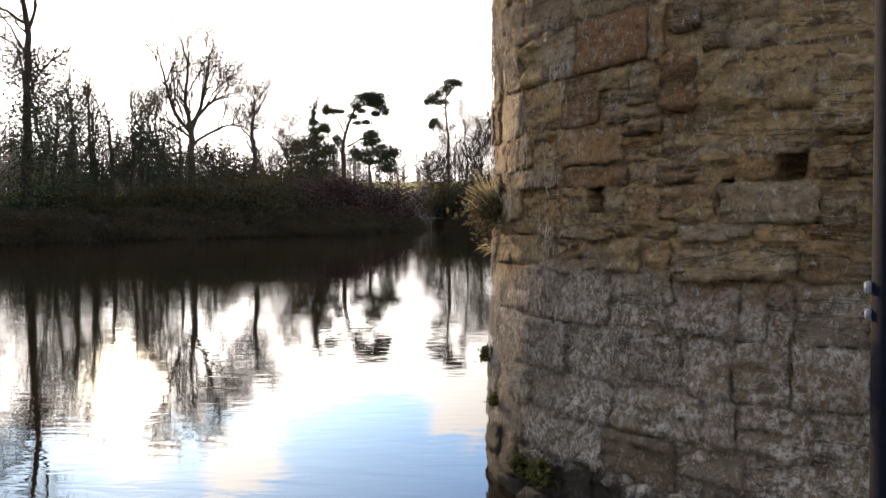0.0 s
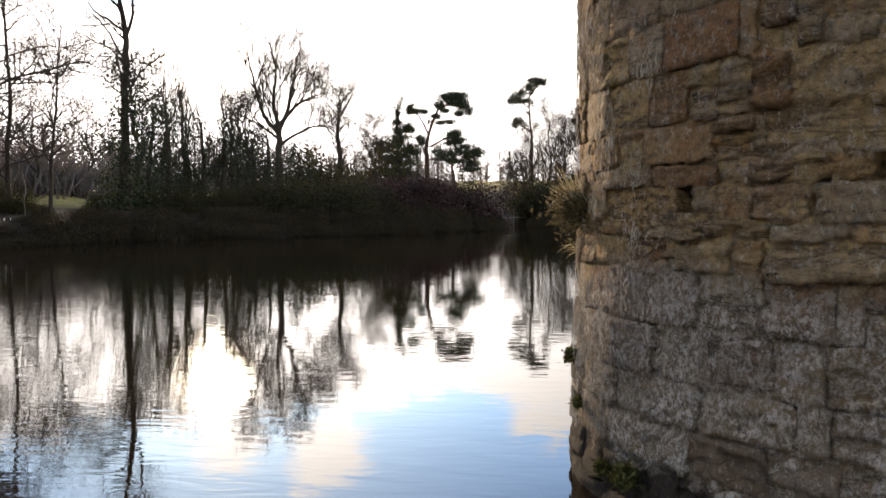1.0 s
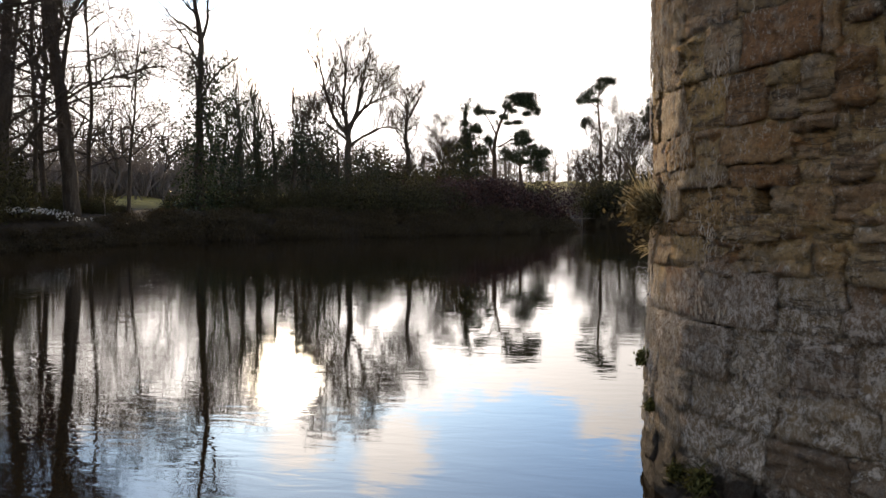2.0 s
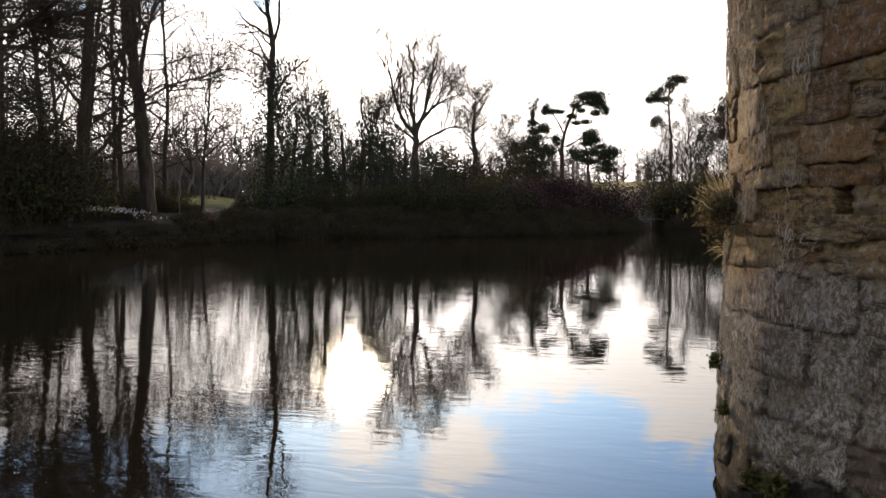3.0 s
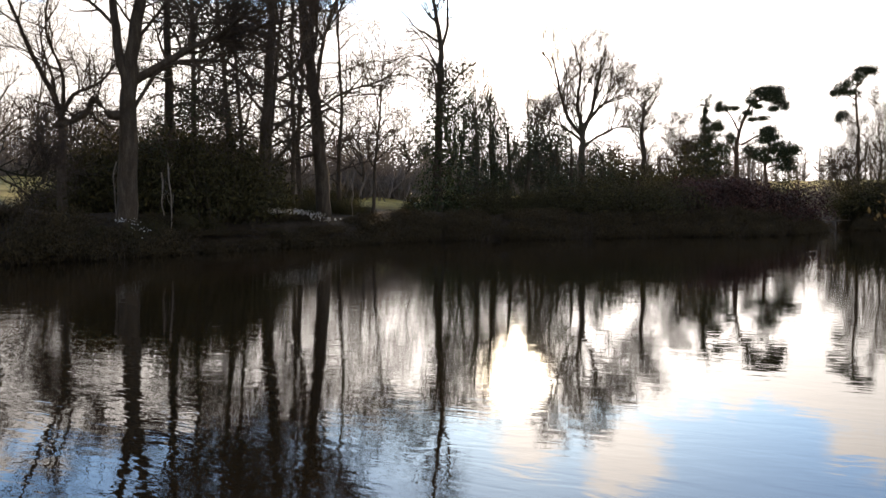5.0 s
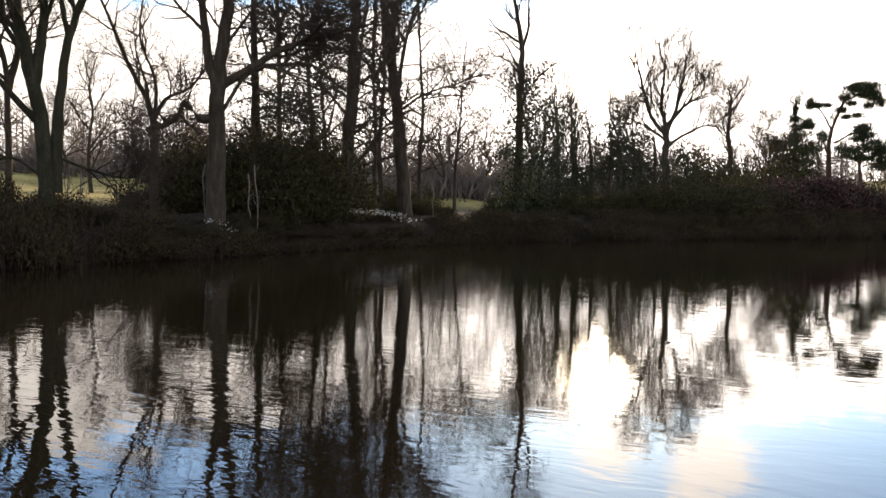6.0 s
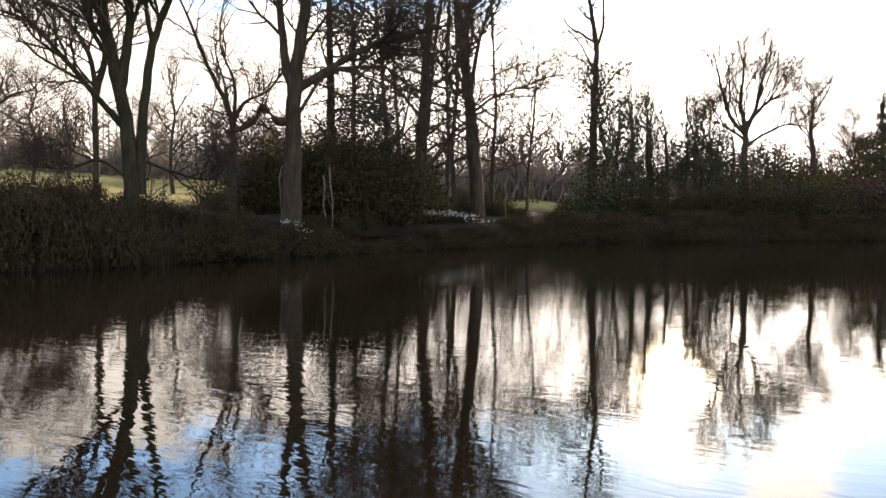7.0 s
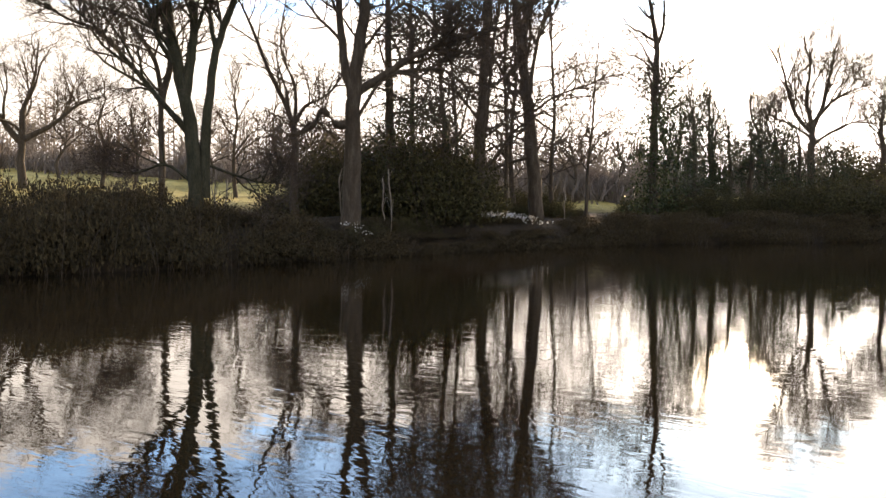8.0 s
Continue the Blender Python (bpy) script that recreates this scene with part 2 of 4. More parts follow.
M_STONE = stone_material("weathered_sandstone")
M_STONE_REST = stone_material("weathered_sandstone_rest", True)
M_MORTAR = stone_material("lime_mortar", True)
M_WATER = water_material()
M_BARK = mottled("dark_bark", (0.026, 0.020, 0.014), (0.055, 0.042, 0.029), (0.10, 0.082, 0.060), 1.6, 0.9, 0.15, 8, 0.03, (3, 3, 0.7))
M_BARK_GREEN = mottled("mossy_bark", (0.014, 0.014, 0.008), (0.032, 0.030, 0.017), (0.062, 0.058, 0.038), 1.4, 0.9, 0.15, 8, 0.03, (3, 3, 0.7))
M_BARK_PINE = mottled("pine_bark", (0.035, 0.024, 0.018), (0.075, 0.046, 0.030), (0.125, 0.078, 0.05), 1.5, 0.9, 0.15, 8, 0.03, (3, 3, 0.8))
M_TWIG = mottled("grey_brown_twigs", (0.026, 0.019, 0.014), (0.050, 0.036, 0.026), (0.085, 0.063, 0.046), 0.8, 0.85, 0.2, 5, 0.004)
# Paled beyond the twigs' own brown: distance haze is put into the colour.
M_FAR_HAZED = mottled("far_twigs_hazed", (0.10, 0.078, 0.062), (0.165, 0.135, 0.11), (0.22, 0.185, 0.155), 0.3, 0.9, 0.1, 5, 0.004)
M_NEEDLE = leaf_material("dark_needles", (0.014, 0.019, 0.010), (0.030, 0.040, 0.017), (0.060, 0.072, 0.03))
M_IVY = leaf_material("ivy_leaves", (0.015, 0.021, 0.009), (0.034, 0.045, 0.016), (0.072, 0.086, 0.032), 0.4, 0.15)
M_SHRUB = leaf_material("bank_leaves", (0.030, 0.023, 0.013), (0.050, 0.038, 0.019), (0.075, 0.057, 0.028), 0.9, 0.15)
M_YEW = leaf_material("evergreen_leaves", (0.025, 0.023, 0.011), (0.050, 0.045, 0.018), (0.082, 0.072, 0.029), 0.8, 0.2)
M_SHRUB_RED = leaf_material("red_brown_leaves", (0.027, 0.0149, 0.0121), (0.0567, 0.027, 0.0216), (0.101, 0.0473, 0.0351), 0.6, 0.1)
M_DRY = leaf_material("dry_grass_blades", (0.26, 0.21, 0.10), (0.46, 0.38, 0.22), (0.68, 0.60, 0.42), 0.7, 0.4)
M_TUFT = leaf_material("olive_brown_blades", (0.075, 0.055, 0.024), (0.15, 0.115, 0.053), (0.26, 0.205, 0.11), 0.7, 0.25)
M_DEADSTEM = mottled("dead_ivy_stem", (0.28, 0.22, 0.15), (0.48, 0.39, 0.28), (0.66, 0.57, 0.43), 9, 0.85, 0.2, 5, 0.002)
M_MOSS = leaf_material("wall_moss", (0.03, 0.03, 0.01), (0.08, 0.075, 0.02), (0.16, 0.15, 0.05), 0.8, 0.2)
M_PETAL = leaf_material("white_petals", (0.55, 0.55, 0.52), (0.75, 0.75, 0.72), (0.85, 0.85, 0.82), 0.5, 0.7)
M_OLDWOOD = mottled("weathered_timber", (0.10, 0.085, 0.07), (0.18, 0.15, 0.12), (0.26, 0.23, 0.19), 3, 0.85, 0.2, 6, 0.01)
M_PAINT = mottled("blue_black_paint", (0.004, 0.005, 0.008), (0.007, 0.008, 0.013), (0.011, 0.013, 0.019), 5, 0.9, 0.05, 6, 0.003)
M_PALE = mottled("pale_fitting", (0.12, 0.13, 0.15), (0.18, 0.19, 0.22), (0.25, 0.26, 0.29), 20, 0.6, 0.3, 4, 0.003)


def ground_material():
    n = Nodes("meadow_and_bank", 0.95, 0.1)
    up = n.node("ShaderNodeSeparateXYZ")
    n.link(n.geo.outputs["Position"], up.inputs[0])
    a = n.noise(0.12, 5, 0.6)
    b = n.noise(0.9, 8, 0.78)
    both = n.maths("ADD", n.maths("MULTIPLY", a, 0.55), n.maths("MULTIPLY", b, 0.45))
    grass = n.ramp(both, (0.36, (0.10, 0.08, 0.028)), (0.48, (0.22, 0.18, 0.06)), (0.56, (0.32, 0.26, 0.09)), (0.66, (0.40, 0.33, 0.14)))
    soil = n.ramp(b, (0.35, (0.016, 0.012, 0.008)), (0.65, (0.042, 0.031, 0.019)))
    h = n.maths("ADD", up.outputs["Z"], n.maths("MULTIPLY", a, 1.2))
    col = n.mix(n.step(h, 2.7, 3.7), soil, grass)
    return n.done(col, n.bump(n.noise(5.0, 6, 0.7), 1.0, 0.12))


M_GROUND = ground_material()


# ---- mesh helpers ----
def mesh_of(name, verts, quads, mat, smooth=False):
    verts, quads = np.asarray(verts, float), np.asarray(quads, int)
    me = bpy.data.meshes.new(name)
    me.vertices.add(len(verts))
    me.vertices.foreach_set("co", verts.ravel())
    k = quads.shape[1]
    me.loops.add(quads.size)
    me.loops.foreach_set("vertex_index", quads.ravel().astype(np.int32))
    me.polygons.add(len(quads))
    me.polygons.foreach_set("loop_start", np.arange(0, quads.size, k, dtype=np.int32))
    me.polygons.foreach_set("use_smooth", np.arange(len(quads)) < (len(quads) if smooth is True else int(smooth)))
    me.materials.append(mat)
    me.update(calc_edges=True)
    return me


def thing(name, m, label, category, group="", kind=""):
    e = new(name)
    e.empty_display_size = 0.3
    e.matrix_world = m
    return tagged(e, label, category, group, kind)


def part(name, me, parent, label="", kind=""):
    ob = new(name, me)
    ob.parent = parent
    return tagged(ob, label, kind=kind)


def tubes(polys, sides):
    """Tapered tubes round polylines given as (points, radii)."""
    V, F, base = [], [], 0
    groups = {}
    for pts, rad in polys:
        groups.setdefault(len(pts), []).append((pts, rad))
    for m, items in groups.items():
        P = np.array([[tuple(p) for p in it[0]] for it in items])
        r = np.array([it[1] for it in items])
        d = P[:, -1] - P[:, 0]
        d /= np.maximum(np.linalg.norm(d, axis=1, keepdims=True), 1e-6)
        ref = np.where(np.abs(d[:, 2:3]) > 0.9, [[1.0, 0, 0]], [[0, 0, 1.0]])
        u = np.cross(d, ref)
        u /= np.linalg.norm(u, axis=1, keepdims=True)
        v = np.cross(d, u)
        a = np.arange(sides) * 2 * np.pi / sides
        ring = np.cos(a)[None, :, None] * u[:, None] + np.sin(a)[None, :, None] * v[:, None]
        W = P[:, :, None, :] + r[:, :, None, None] * ring[:, None]
        n = len(items)
        V.append(W.reshape(-1, 3))
        i = np.arange(n)[:, None, None] * m * sides + np.arange(m - 1)[None, :, None] * sides
        j = np.arange(sides)[None, None, :]
        k = (j + 1) % sides
        F.append(np.stack([i + j, i + k, i + sides + k, i + sides + j], -1).reshape(-1, 4) + base)
        base += n * m * sides
    return np.concatenate(V), np.concatenate(F)


def leaves(rng, centres, size, flat=1.0, slim=0.45):
    """One small bent quad round each centre; flat below 1 lays them level."""
    c = np.asarray(centres, float)
    n = len(c)
    a = rng.normal(size=(n, 3)) * (1, 1, flat)
    a /= np.linalg.norm(a, axis=1, keepdims=True)
    b = np.cross(a, rng.normal(size=(n, 3)))
    b /= np.maximum(np.linalg.norm(b, axis=1, keepdims=True), 1e-6)
    s = size * rng.uniform(0.6, 1.3, (n, 1))
    a, b = a * s, b * s * slim
    V = np.stack([c - a, c + b, c + a, c - b], 1).reshape(-1, 3)
    F = np.arange(4 * n).reshape(n, 4)
    return V, F


def along(pts, u):
    i = min(int(u * (len(pts) - 1)), len(pts) - 2)
    f = u * (len(pts) - 1) - i
    return i, f


class Tree:
    """Branching of one tree; local x to the viewer's right, y away, z up."""

    def __init__(self, seed, size=1.0, kids=(13, 8, 6, 4), lens=(4.6, 2.3, 1.1, 0.55), lift=(0.25, 0.15, 0.1, 0.05),
                 wiggle=0.2, start=(0.3, 0.2, 0.15, 0.1), angle=(35, 75), twig=0.011):
        self.r = random.Random(seed)
        self.rng = np.random.default_rng(seed)
        self.size, self.kids, self.lens, self.lift = size, kids, lens, lift
        self.wiggle, self.start, self.angle, self.twig = wiggle, start, angle, twig
        self.levels = [[] for _ in range(len(kids) + 1)]

    def wander(self, p, d, length, r0, r1, steps, lift, wiggle):
        pts, rad = [p.copy()], [r0]
        d = d.normalized()
        g = self.r.gauss
        for i in range(steps):
            d = (d + Vector((g(0, wiggle), g(0, wiggle), g(0, wiggle) + lift / steps))).normalized()
            p = p + d * (length / steps)
            pts.append(p.copy())
            rad.append(r0 + (r1 - r0) * (i + 1) / steps)
        return pts, rad

    def stem(self, points, r0, r1, sub=4):
        """A main stem through a few places (x, z) or (x, y, z), smoothed."""
        P = [Vector((q[0], 0 if len(q) == 2 else q[1], q[-1])) for q in points]
        pts = []
        ext = [2 * P[0] - P[1]] + P + [2 * P[-1] - P[-2]]
        g = self.r.gauss
        for a, b, c, e in zip(ext, ext[1:], ext[2:], ext[3:]):
            for k in range(sub):
                t = k / sub
                q = 0.5 * (2 * b + (c - a) * t + (2 * a - 5 * b + 4 * c - e) * t * t + (3 * b - a - 3 * c + e) * t ** 3)
                pts.append(q + Vector((g(0, r0 * 0.09), g(0, r0 * 0.09), 0)))
        pts.append(P[-1])
        n = len(pts) - 1
        rad = [r0 + (r1 - r0) * (i / n) ** 0.85 for i in range(n + 1)]
        self.levels[0].append((pts, rad))
        return pts, rad

    def spawn(self, poly, level=0, amount=1.0, reach=1.0, first=None):
        if level >= len(self.kids):
            return
        pts, rad = poly
        whole = (pts[-1] - pts[0]).length
        n = max(1, round(self.kids[level] * amount))
        s = self.start[level] if first is None else first
        for i in range(n):
            u = min(0.999, s + (1 - s) * (i + self.r.random()) / n)
            k, f = along(pts, u)
            p = pts[k].lerp(pts[k + 1], f)
            d = (pts[k + 1] - pts[k]).normalized()
            r = rad[k] + (rad[k + 1] - rad[k]) * f
            side = d.cross(Vector((self.r.gauss(0, 1), self.r.gauss(0, 1), self.r.gauss(0, 1)))).normalized()
            ang = radians(self.r.uniform(*self.angle))
            way = d * math.cos(ang) + side * math.sin(ang)
            way.z += self.lift[level]
            ln = self.lens[level] * self.size * reach * (1.1 - 0.6 * u) * self.r.uniform(0.55, 1.2)
            if level:
                ln = min(ln, 0.8 * whole * self.r.uniform(0.6, 1.1))
            r0 = max(self.twig, min(r * 0.7, ln * (0.023, 0.0165, 0.011, 0.0075)[level] + 0.002))
            child = self.wander(p, way, ln, r0, max(self.twig * 0.55, r0 * 0.3), (7, 5, 3, 1, 1)[level], self.lift[level] * 1.2, self.wiggle)
            self.levels[level + 1].append(child)
            self.spawn(child, level + 1)

    def tips(self, low=2, per=3, jitter=0.2):
        out = []
        for lv in self.levels[low:]:
            for pts, _ in lv:
                for q in pts[1:]:
                    for _ in range(per):
                        out.append((q.x + self.r.gauss(0, jitter), q.y + self.r.gauss(0, jitter), q.z + self.r.gauss(0, jitter)))
        return np.array(out)

    def build(self, name, m, label, category="tree", bark=None, twig=None, group="", foliage=None):
        bark, twig = bark or M_BARK, twig or M_TWIG
        t = thing(name, m, label, category, group)
        for poly in self.levels[0]:
            v, f = tubes([poly], 9)
            part("trunk", mesh_of("trunk", v, f, bark, True), t)
        for poly in self.levels[1]:
            v, f = tubes([poly], 6)
            part("limb", mesh_of("limb", v, f, bark, True), t)
        vs, fs, base = [], [], 0
        for lv, polys in enumerate(self.levels[2:]):
            if polys:
                v, f = tubes(polys, 4 if lv == 0 else 3)
                vs.append(v)
                fs.append(f + base)
                base += len(v)
        if vs:
            part("crown", mesh_of("crown", np.concatenate(vs), np.concatenate(fs), twig, True), t, kind="stuff")
        if foliage:
            v, f = foliage[0]
            part("foliage", mesh_of("foliage", v, f, foliage[1]), t, foliage[2] if len(foliage) > 2 else "", kind="stuff")
        return t


# ---- ground and water ----
SHORE = np.array([(-29, -90), (-29, 5), (-28.6, 17), (-30, 26), (-31.8, 40), (-31.5, 53), (-27, 61), (-19, 69), (-12, 79), (-10.0, 88), (-10.3, 118), (-11.5, 140),
                  (-8.0, 140), (-7.4, 118), (-4.5, 110), (4, 104), (24, 96), (48, 78), (60, 40), (62, -90)], float)


def shore_distance(x, y):
    """Metres outside the moat's outer shore; negative over the water."""
    p = np.stack([x, y], -1)
    best = np.full(x.shape, 1e9)
    inside = np.zeros(x.shape, bool)
    for a, b in zip(SHORE, np.roll(SHORE, -1, 0)):
        d = b - a
        t = np.clip(((p - a) @ d) / (d @ d), 0, 1)
        best = np.minimum(best, np.linalg.norm(p - (a + t[..., None] * d), axis=-1))
        cross = (a[1] > y) != (b[1] > y)
        with np.errstate(divide="ignore", invalid="ignore"):
            xi = a[0] + (y - a[1]) / (b[1] - a[1]) * d[0]
        inside ^= cross & (x < xi)
    return np.where(inside, -best, best)


def ground_height(x, y):
    x, y = np.asarray(x, float), np.asarray(y, float)
    d = shore_distance(x, y)
    lift = np.interp(d, [-6, -1.5, 0, 0.5, 1.6, 4, 8, 40, 80, 130, 400, 3000], [-1.6, -1.0, -0.1, 0.6, 1.3, 1.8, 2.1, 4.4, 8.4, 12.0, 16, 24])
    wob = 0.16 * np.sin(x * 0.7 + 1.3 * np.sin(y * 0.31)) + 0.12 * np.sin(y * 0.9 + x * 0.23)
    lift = lift + np.where(d > 0.3, wob * np.clip(d / 4, 0, 1), 0)
    # the castle's own ground behind the viewer
    isle = np.clip((-2.2 - y) / 1.2, 0, 1) * np.clip((20 - np.abs(x - 6)) / 2, 0, 1)
    return np.maximum(lift, -1.6 + isle * 1.9)


def rest(az, r):
    q = heading(az) * r
    return float(ground_height(np.array([q.x]), np.array([q.y]))[0])


def stand(az, r, sink=0.15, turn=0.0):
    q = heading(az) * r
    return pose(q.x, q.y, rest(az, r) - sink, 0, 0, -az + turn)


def make_ground():
    th = np.radians(np.concatenate([np.arange(-90, 12, 0.5), np.arange(12, 270, 4)]))
    rr = np.concatenate([np.arange(1.0, 24, 1.5), np.arange(24, 48, 0.5), np.arange(48, 125, 0.9), np.geomspace(126, 3000, 36)])
    R, T = np.meshgrid(rr, th)
    x, y = R * np.sin(T), R * np.cos(T)
    z = ground_height(x, y)
    V = np.stack([x, y, z], -1).reshape(-1, 3)
    nT, nR = len(th), len(rr)
    i, j = np.meshgrid(np.arange(nT), np.arange(nR - 1), indexing="ij")
    k = (i + 1) % nT
    F = np.stack([i * nR + j, i * nR + j + 1, k * nR + j + 1, k * nR + j], -1).reshape(-1, 4)
    ob = new("ground", mesh_of("ground", V, F, M_GROUND, True))
    tagged(ob, "rough meadow grass sloping down to a dark earth moat bank", "ground", kind="structure")
    n = 48
    a = np.arange(n) * 2 * np.pi / n
    V = np.concatenate([[[0, 30, 0]], np.stack([140 * np.cos(a), 30 + 140 * np.sin(a), 0 * a], 1)])
    F = np.stack([0 * np.arange(n), 1 + np.arange(n), 1 + (np.arange(n) + 1) % n], 1)
    ob = new("water", mesh_of("water", V, F, M_WATER))
    tagged(ob, "dark still moat water with fine ripples and reflections", "water", kind="structure")


make_ground()


# ---- the round tower ----
TOWER = Vector((2.62, 6.40, 0))
TOP = 6.0


def tower_radius(z):
    return 2.60 + 0.06 * max(0.0, 1.6 - z) / 1.6 + 0.06 * max(0.0, 0.3 - z)


COURSES = [(-0.45, -0.15), (-0.15, 0.10), (0.10, 0.34), (0.34, 0.59), (0.59, 0.82), (0.82, 1.11), (1.11, 1.39), (1.39, 1.58), (1.58, 1.66),
           (1.66, 1.85), (1.85, 1.97), (1.97, 2.18), (2.18, 2.46), (2.46, 2.74)]
JOINTS = {
    4: (-168.3, -154.7, -139.2, -127.7, -124.1, -117.0, -111.8), 5: (-168.3, -158.1, -146.9, -138.3, -130.2, -124.7, -118.9, -111.8),
    6: (-164.9, -153.2, -140.0, -131.6, -124.1, -121.3, -118.6, -111.8), 7: (-163.5, -153.2, -145.8, -140.5, -135.9, -131.6, -118.3, -111.8),
    8: (-168.3, -150.4, -140.0, -130.9, -122.9, -117.6, -111.8), 9: (-160.0, -143.7, -141.4, -138.3, -133.3, -126.4, -116.5, -113.3, -111.8),
    10: (-163.5, -148.0, -137.5, -133.3, -128.9, -125.3, -120.7, -117.0, -114.0, -111.8), 11: (-164.9, -156.3, -149.8, -138.3, -133.1, -131.6, -117.6, -111.8),
    12: (-170.5, -159.0, -149.2, -141.8, -137.5, -133.0, -128.9, -117.0, -111.8), 13: (-170.5, -160.0, -153.2, -146.1, -134.8, -132.6, -128.3, -125.5, -120.5, -111.8)}


def stone_mesh(rng, a0, a1, z0, z1, proud, nx=5, nz=3, gap=0.0035):
    """One rough block of the round wall, joints drawn in; verts and quads."""
    zc, ac = (z0 + z1) / 2, (a0 + a1) / 2
    r = tower_radius(zc)
    ga = math.degrees(gap / r)
    V = []
    au = np.linspace(a0 + ga, a1 - ga, nx + 1)
    zu = np.linspace(z0 + gap, z1 - gap, nz + 1)
    skew, rise = rng.normal(0, 0.007), rng.normal(0, 0.005)
    off = Vector(rng.uniform(0, 50, 3))
    rough = 0.4 if rng.random() < 0.5 else 1.2     # dressed or broken face
    if a0 < -163:
        rough, proud = 0.45, proud * 0.4
    tip, lean = rng.normal(0, 0.006), rng.normal(0, 0.008)
    for depth in (0, 1):
        for j, z in enumerate(zu):
            for i, a in enumerate(au):
                edge = i in (0, nx) or j in (0, nz)
                corner = i in (0, nx) and j in (0, nz)
                e = proud + tip * (2 * i / nx - 1) + lean * (2 * j / nz - 1)
                e += rough * (0.030 * noise.noise(Vector((a * 0.09, z * 6, 0)) + off) + 0.036 * noise.noise(Vector((a * 0.45, z * 26, 3)) + off))
                e += rough * 0.011 * math.tanh(7 * noise.noise(Vector((a * 0.05, z * 15, 7)) + off))     # broken ledges along the beds
                if edge:
                    e -= 0.010 * rng.random() * rough
                if corner:
                    e -= 0.006 * rough
                if depth:
                    e = -0.14
                aa = a + (rng.normal(0, 0.16) if not depth else 0)
                zz = z + rng.normal(0, 0.006) + skew * (i / nx - 0.5) * 2 + rise
                if corner:
                    aa += (ac - aa) * 0.05
                    zz += (zc - zz) * 0.05
                R = tower_radius(zz) + e
                V.append((R * math.cos(radians(aa)), R * math.sin(radians(aa)), zz))
    F = []
    w = nx + 1
    for j in range(nz):
        for i in range(nx):
            q = j * w + i
            F.append((q, q + 1, q + w + 1, q + w))
    b = w * (nz + 1)
    rim = [i for i in range(w)] + [j * w + nx for j in range(1, nz + 1)] + [nz * w + i for i in range(nx - 1, -1, -1)] + [j * w for j in range(nz - 1, 0, -1)]
    for p, q in zip(rim, rim[1:] + rim[:1]):
        F.append((q, p, p + b, q + b))
    return np.array(V), np.array(F)


HOLES = ((-144.4, -140.6, 1.74, 1.90), (-127.1, -125.2, 1.72, 1.86), (-120.9, -118.2, 1.86, 1.99))


def make_tower():
    rng = np.random.default_rng(7)
    t = thing("tower", Matrix.Translation(TOWER), "round ruined castle tower of weathered ochre sandstone blocks standing in the moat", "tower", kind="structure")
    # core behind the blocks, with the open putlog hole and two lost small stones
    n, zs = 300, np.linspace(-1.7, TOP, 130)
    a = np.arange(n) * 2 * np.pi / n
    deg = np.degrees(a) - 360
    V = []
    for z in zs:
        r = np.full(n, tower_radius(z) - 0.022)
        for a0, a1, z0, z1 in HOLES:
            r[(deg > a0) & (deg < a1) & (z > z0) & (z < z1)] -= 0.22
        V.append(np.stack([r * np.cos(a), r * np.sin(a), 0 * a + z], 1))
    V = np.concatenate(V)
    i, j = np.meshgrid(np.arange(len(zs) - 1), np.arange(n), indexing="ij")
    k = (j + 1) % n
    F = np.stack([i * n + j, i * n + k, (i + 1) * n + k, (i + 1) * n + j], -1).reshape(-1, 4)
    part("wall_core", mesh_of("wall_core", V, F, M_MORTAR, True), t, "crumbling brown lime mortar")
    courses = list(COURSES)
    z = courses[-1][1]
    while z < TOP - 0.2:
        h = rng.uniform(0.17, 0.33)
        courses.append((z, z + h))
        z += h
    rest_v, rest_f, base, made = [], [], 0, 0
    for c, (z0, z1) in enumerate(courses):
        cuts = [-200.0]
        fixed = list(JOINTS.get(c, ()))
        first = fixed[0] if fixed else 200.0
        while cuts[-1] < 155:
            step = math.degrees(rng.uniform(0.2, 0.58) * (0.8 + (z1 - z0)) / 2.6)
            if fixed and cuts[-1] < first and cuts[-1] + step > first - 4:
                cuts.extend(fixed)
                fixed = []
                continue
            cuts.append(cuts[-1] + step)
        for a0, a1 in zip(cuts, cuts[1:]):
            proud = min(0.012, float(rng.normal(-0.002, 0.009)))
            split = (z1 - z0) > 0.2 and (a1 - a0) < 8 and rng.random() < 0.28
            pieces = [(z0, z1)]
            if split:
                zm = z0 + (z1 - z0) * rng.uniform(0.35, 0.65)
                pieces = [(z0, zm), (zm, z1)]
            for q0, q1 in pieces:
                if any(h0 < (a0 + a1) / 2 < h1 and g0 < (q0 + q1) / 2 < g1 for h0, h1, g0, g1 in HOLES):
                    continue
                near = -190 < a0 < -96 and q0 < 3.6
                nx = max(3, min(10, round((a1 - a0) / 1.0)))
                nx, nz = (nx, 7 if q1 - q0 > 0.16 else 4) if near else (2, 2)
                front = nx * nz
                v, f = stone_mesh(rng, a0, a1, q0, q1, proud + float(rng.normal(0, 0.006)), nx, nz)
                if near and made < 300:
                    part("stone", mesh_of("stone", v, f, M_STONE, front), t)
                    made += 1
                else:
                    rest_v.append(v)
                    rest_f.append(f + base)
                    base += len(v)
    part("upper_stones", mesh_of("upper_stones", np.concatenate(rest_v), np.concatenate(rest_f), M_STONE_REST), t, kind="stuff")
    return t


make_tower()


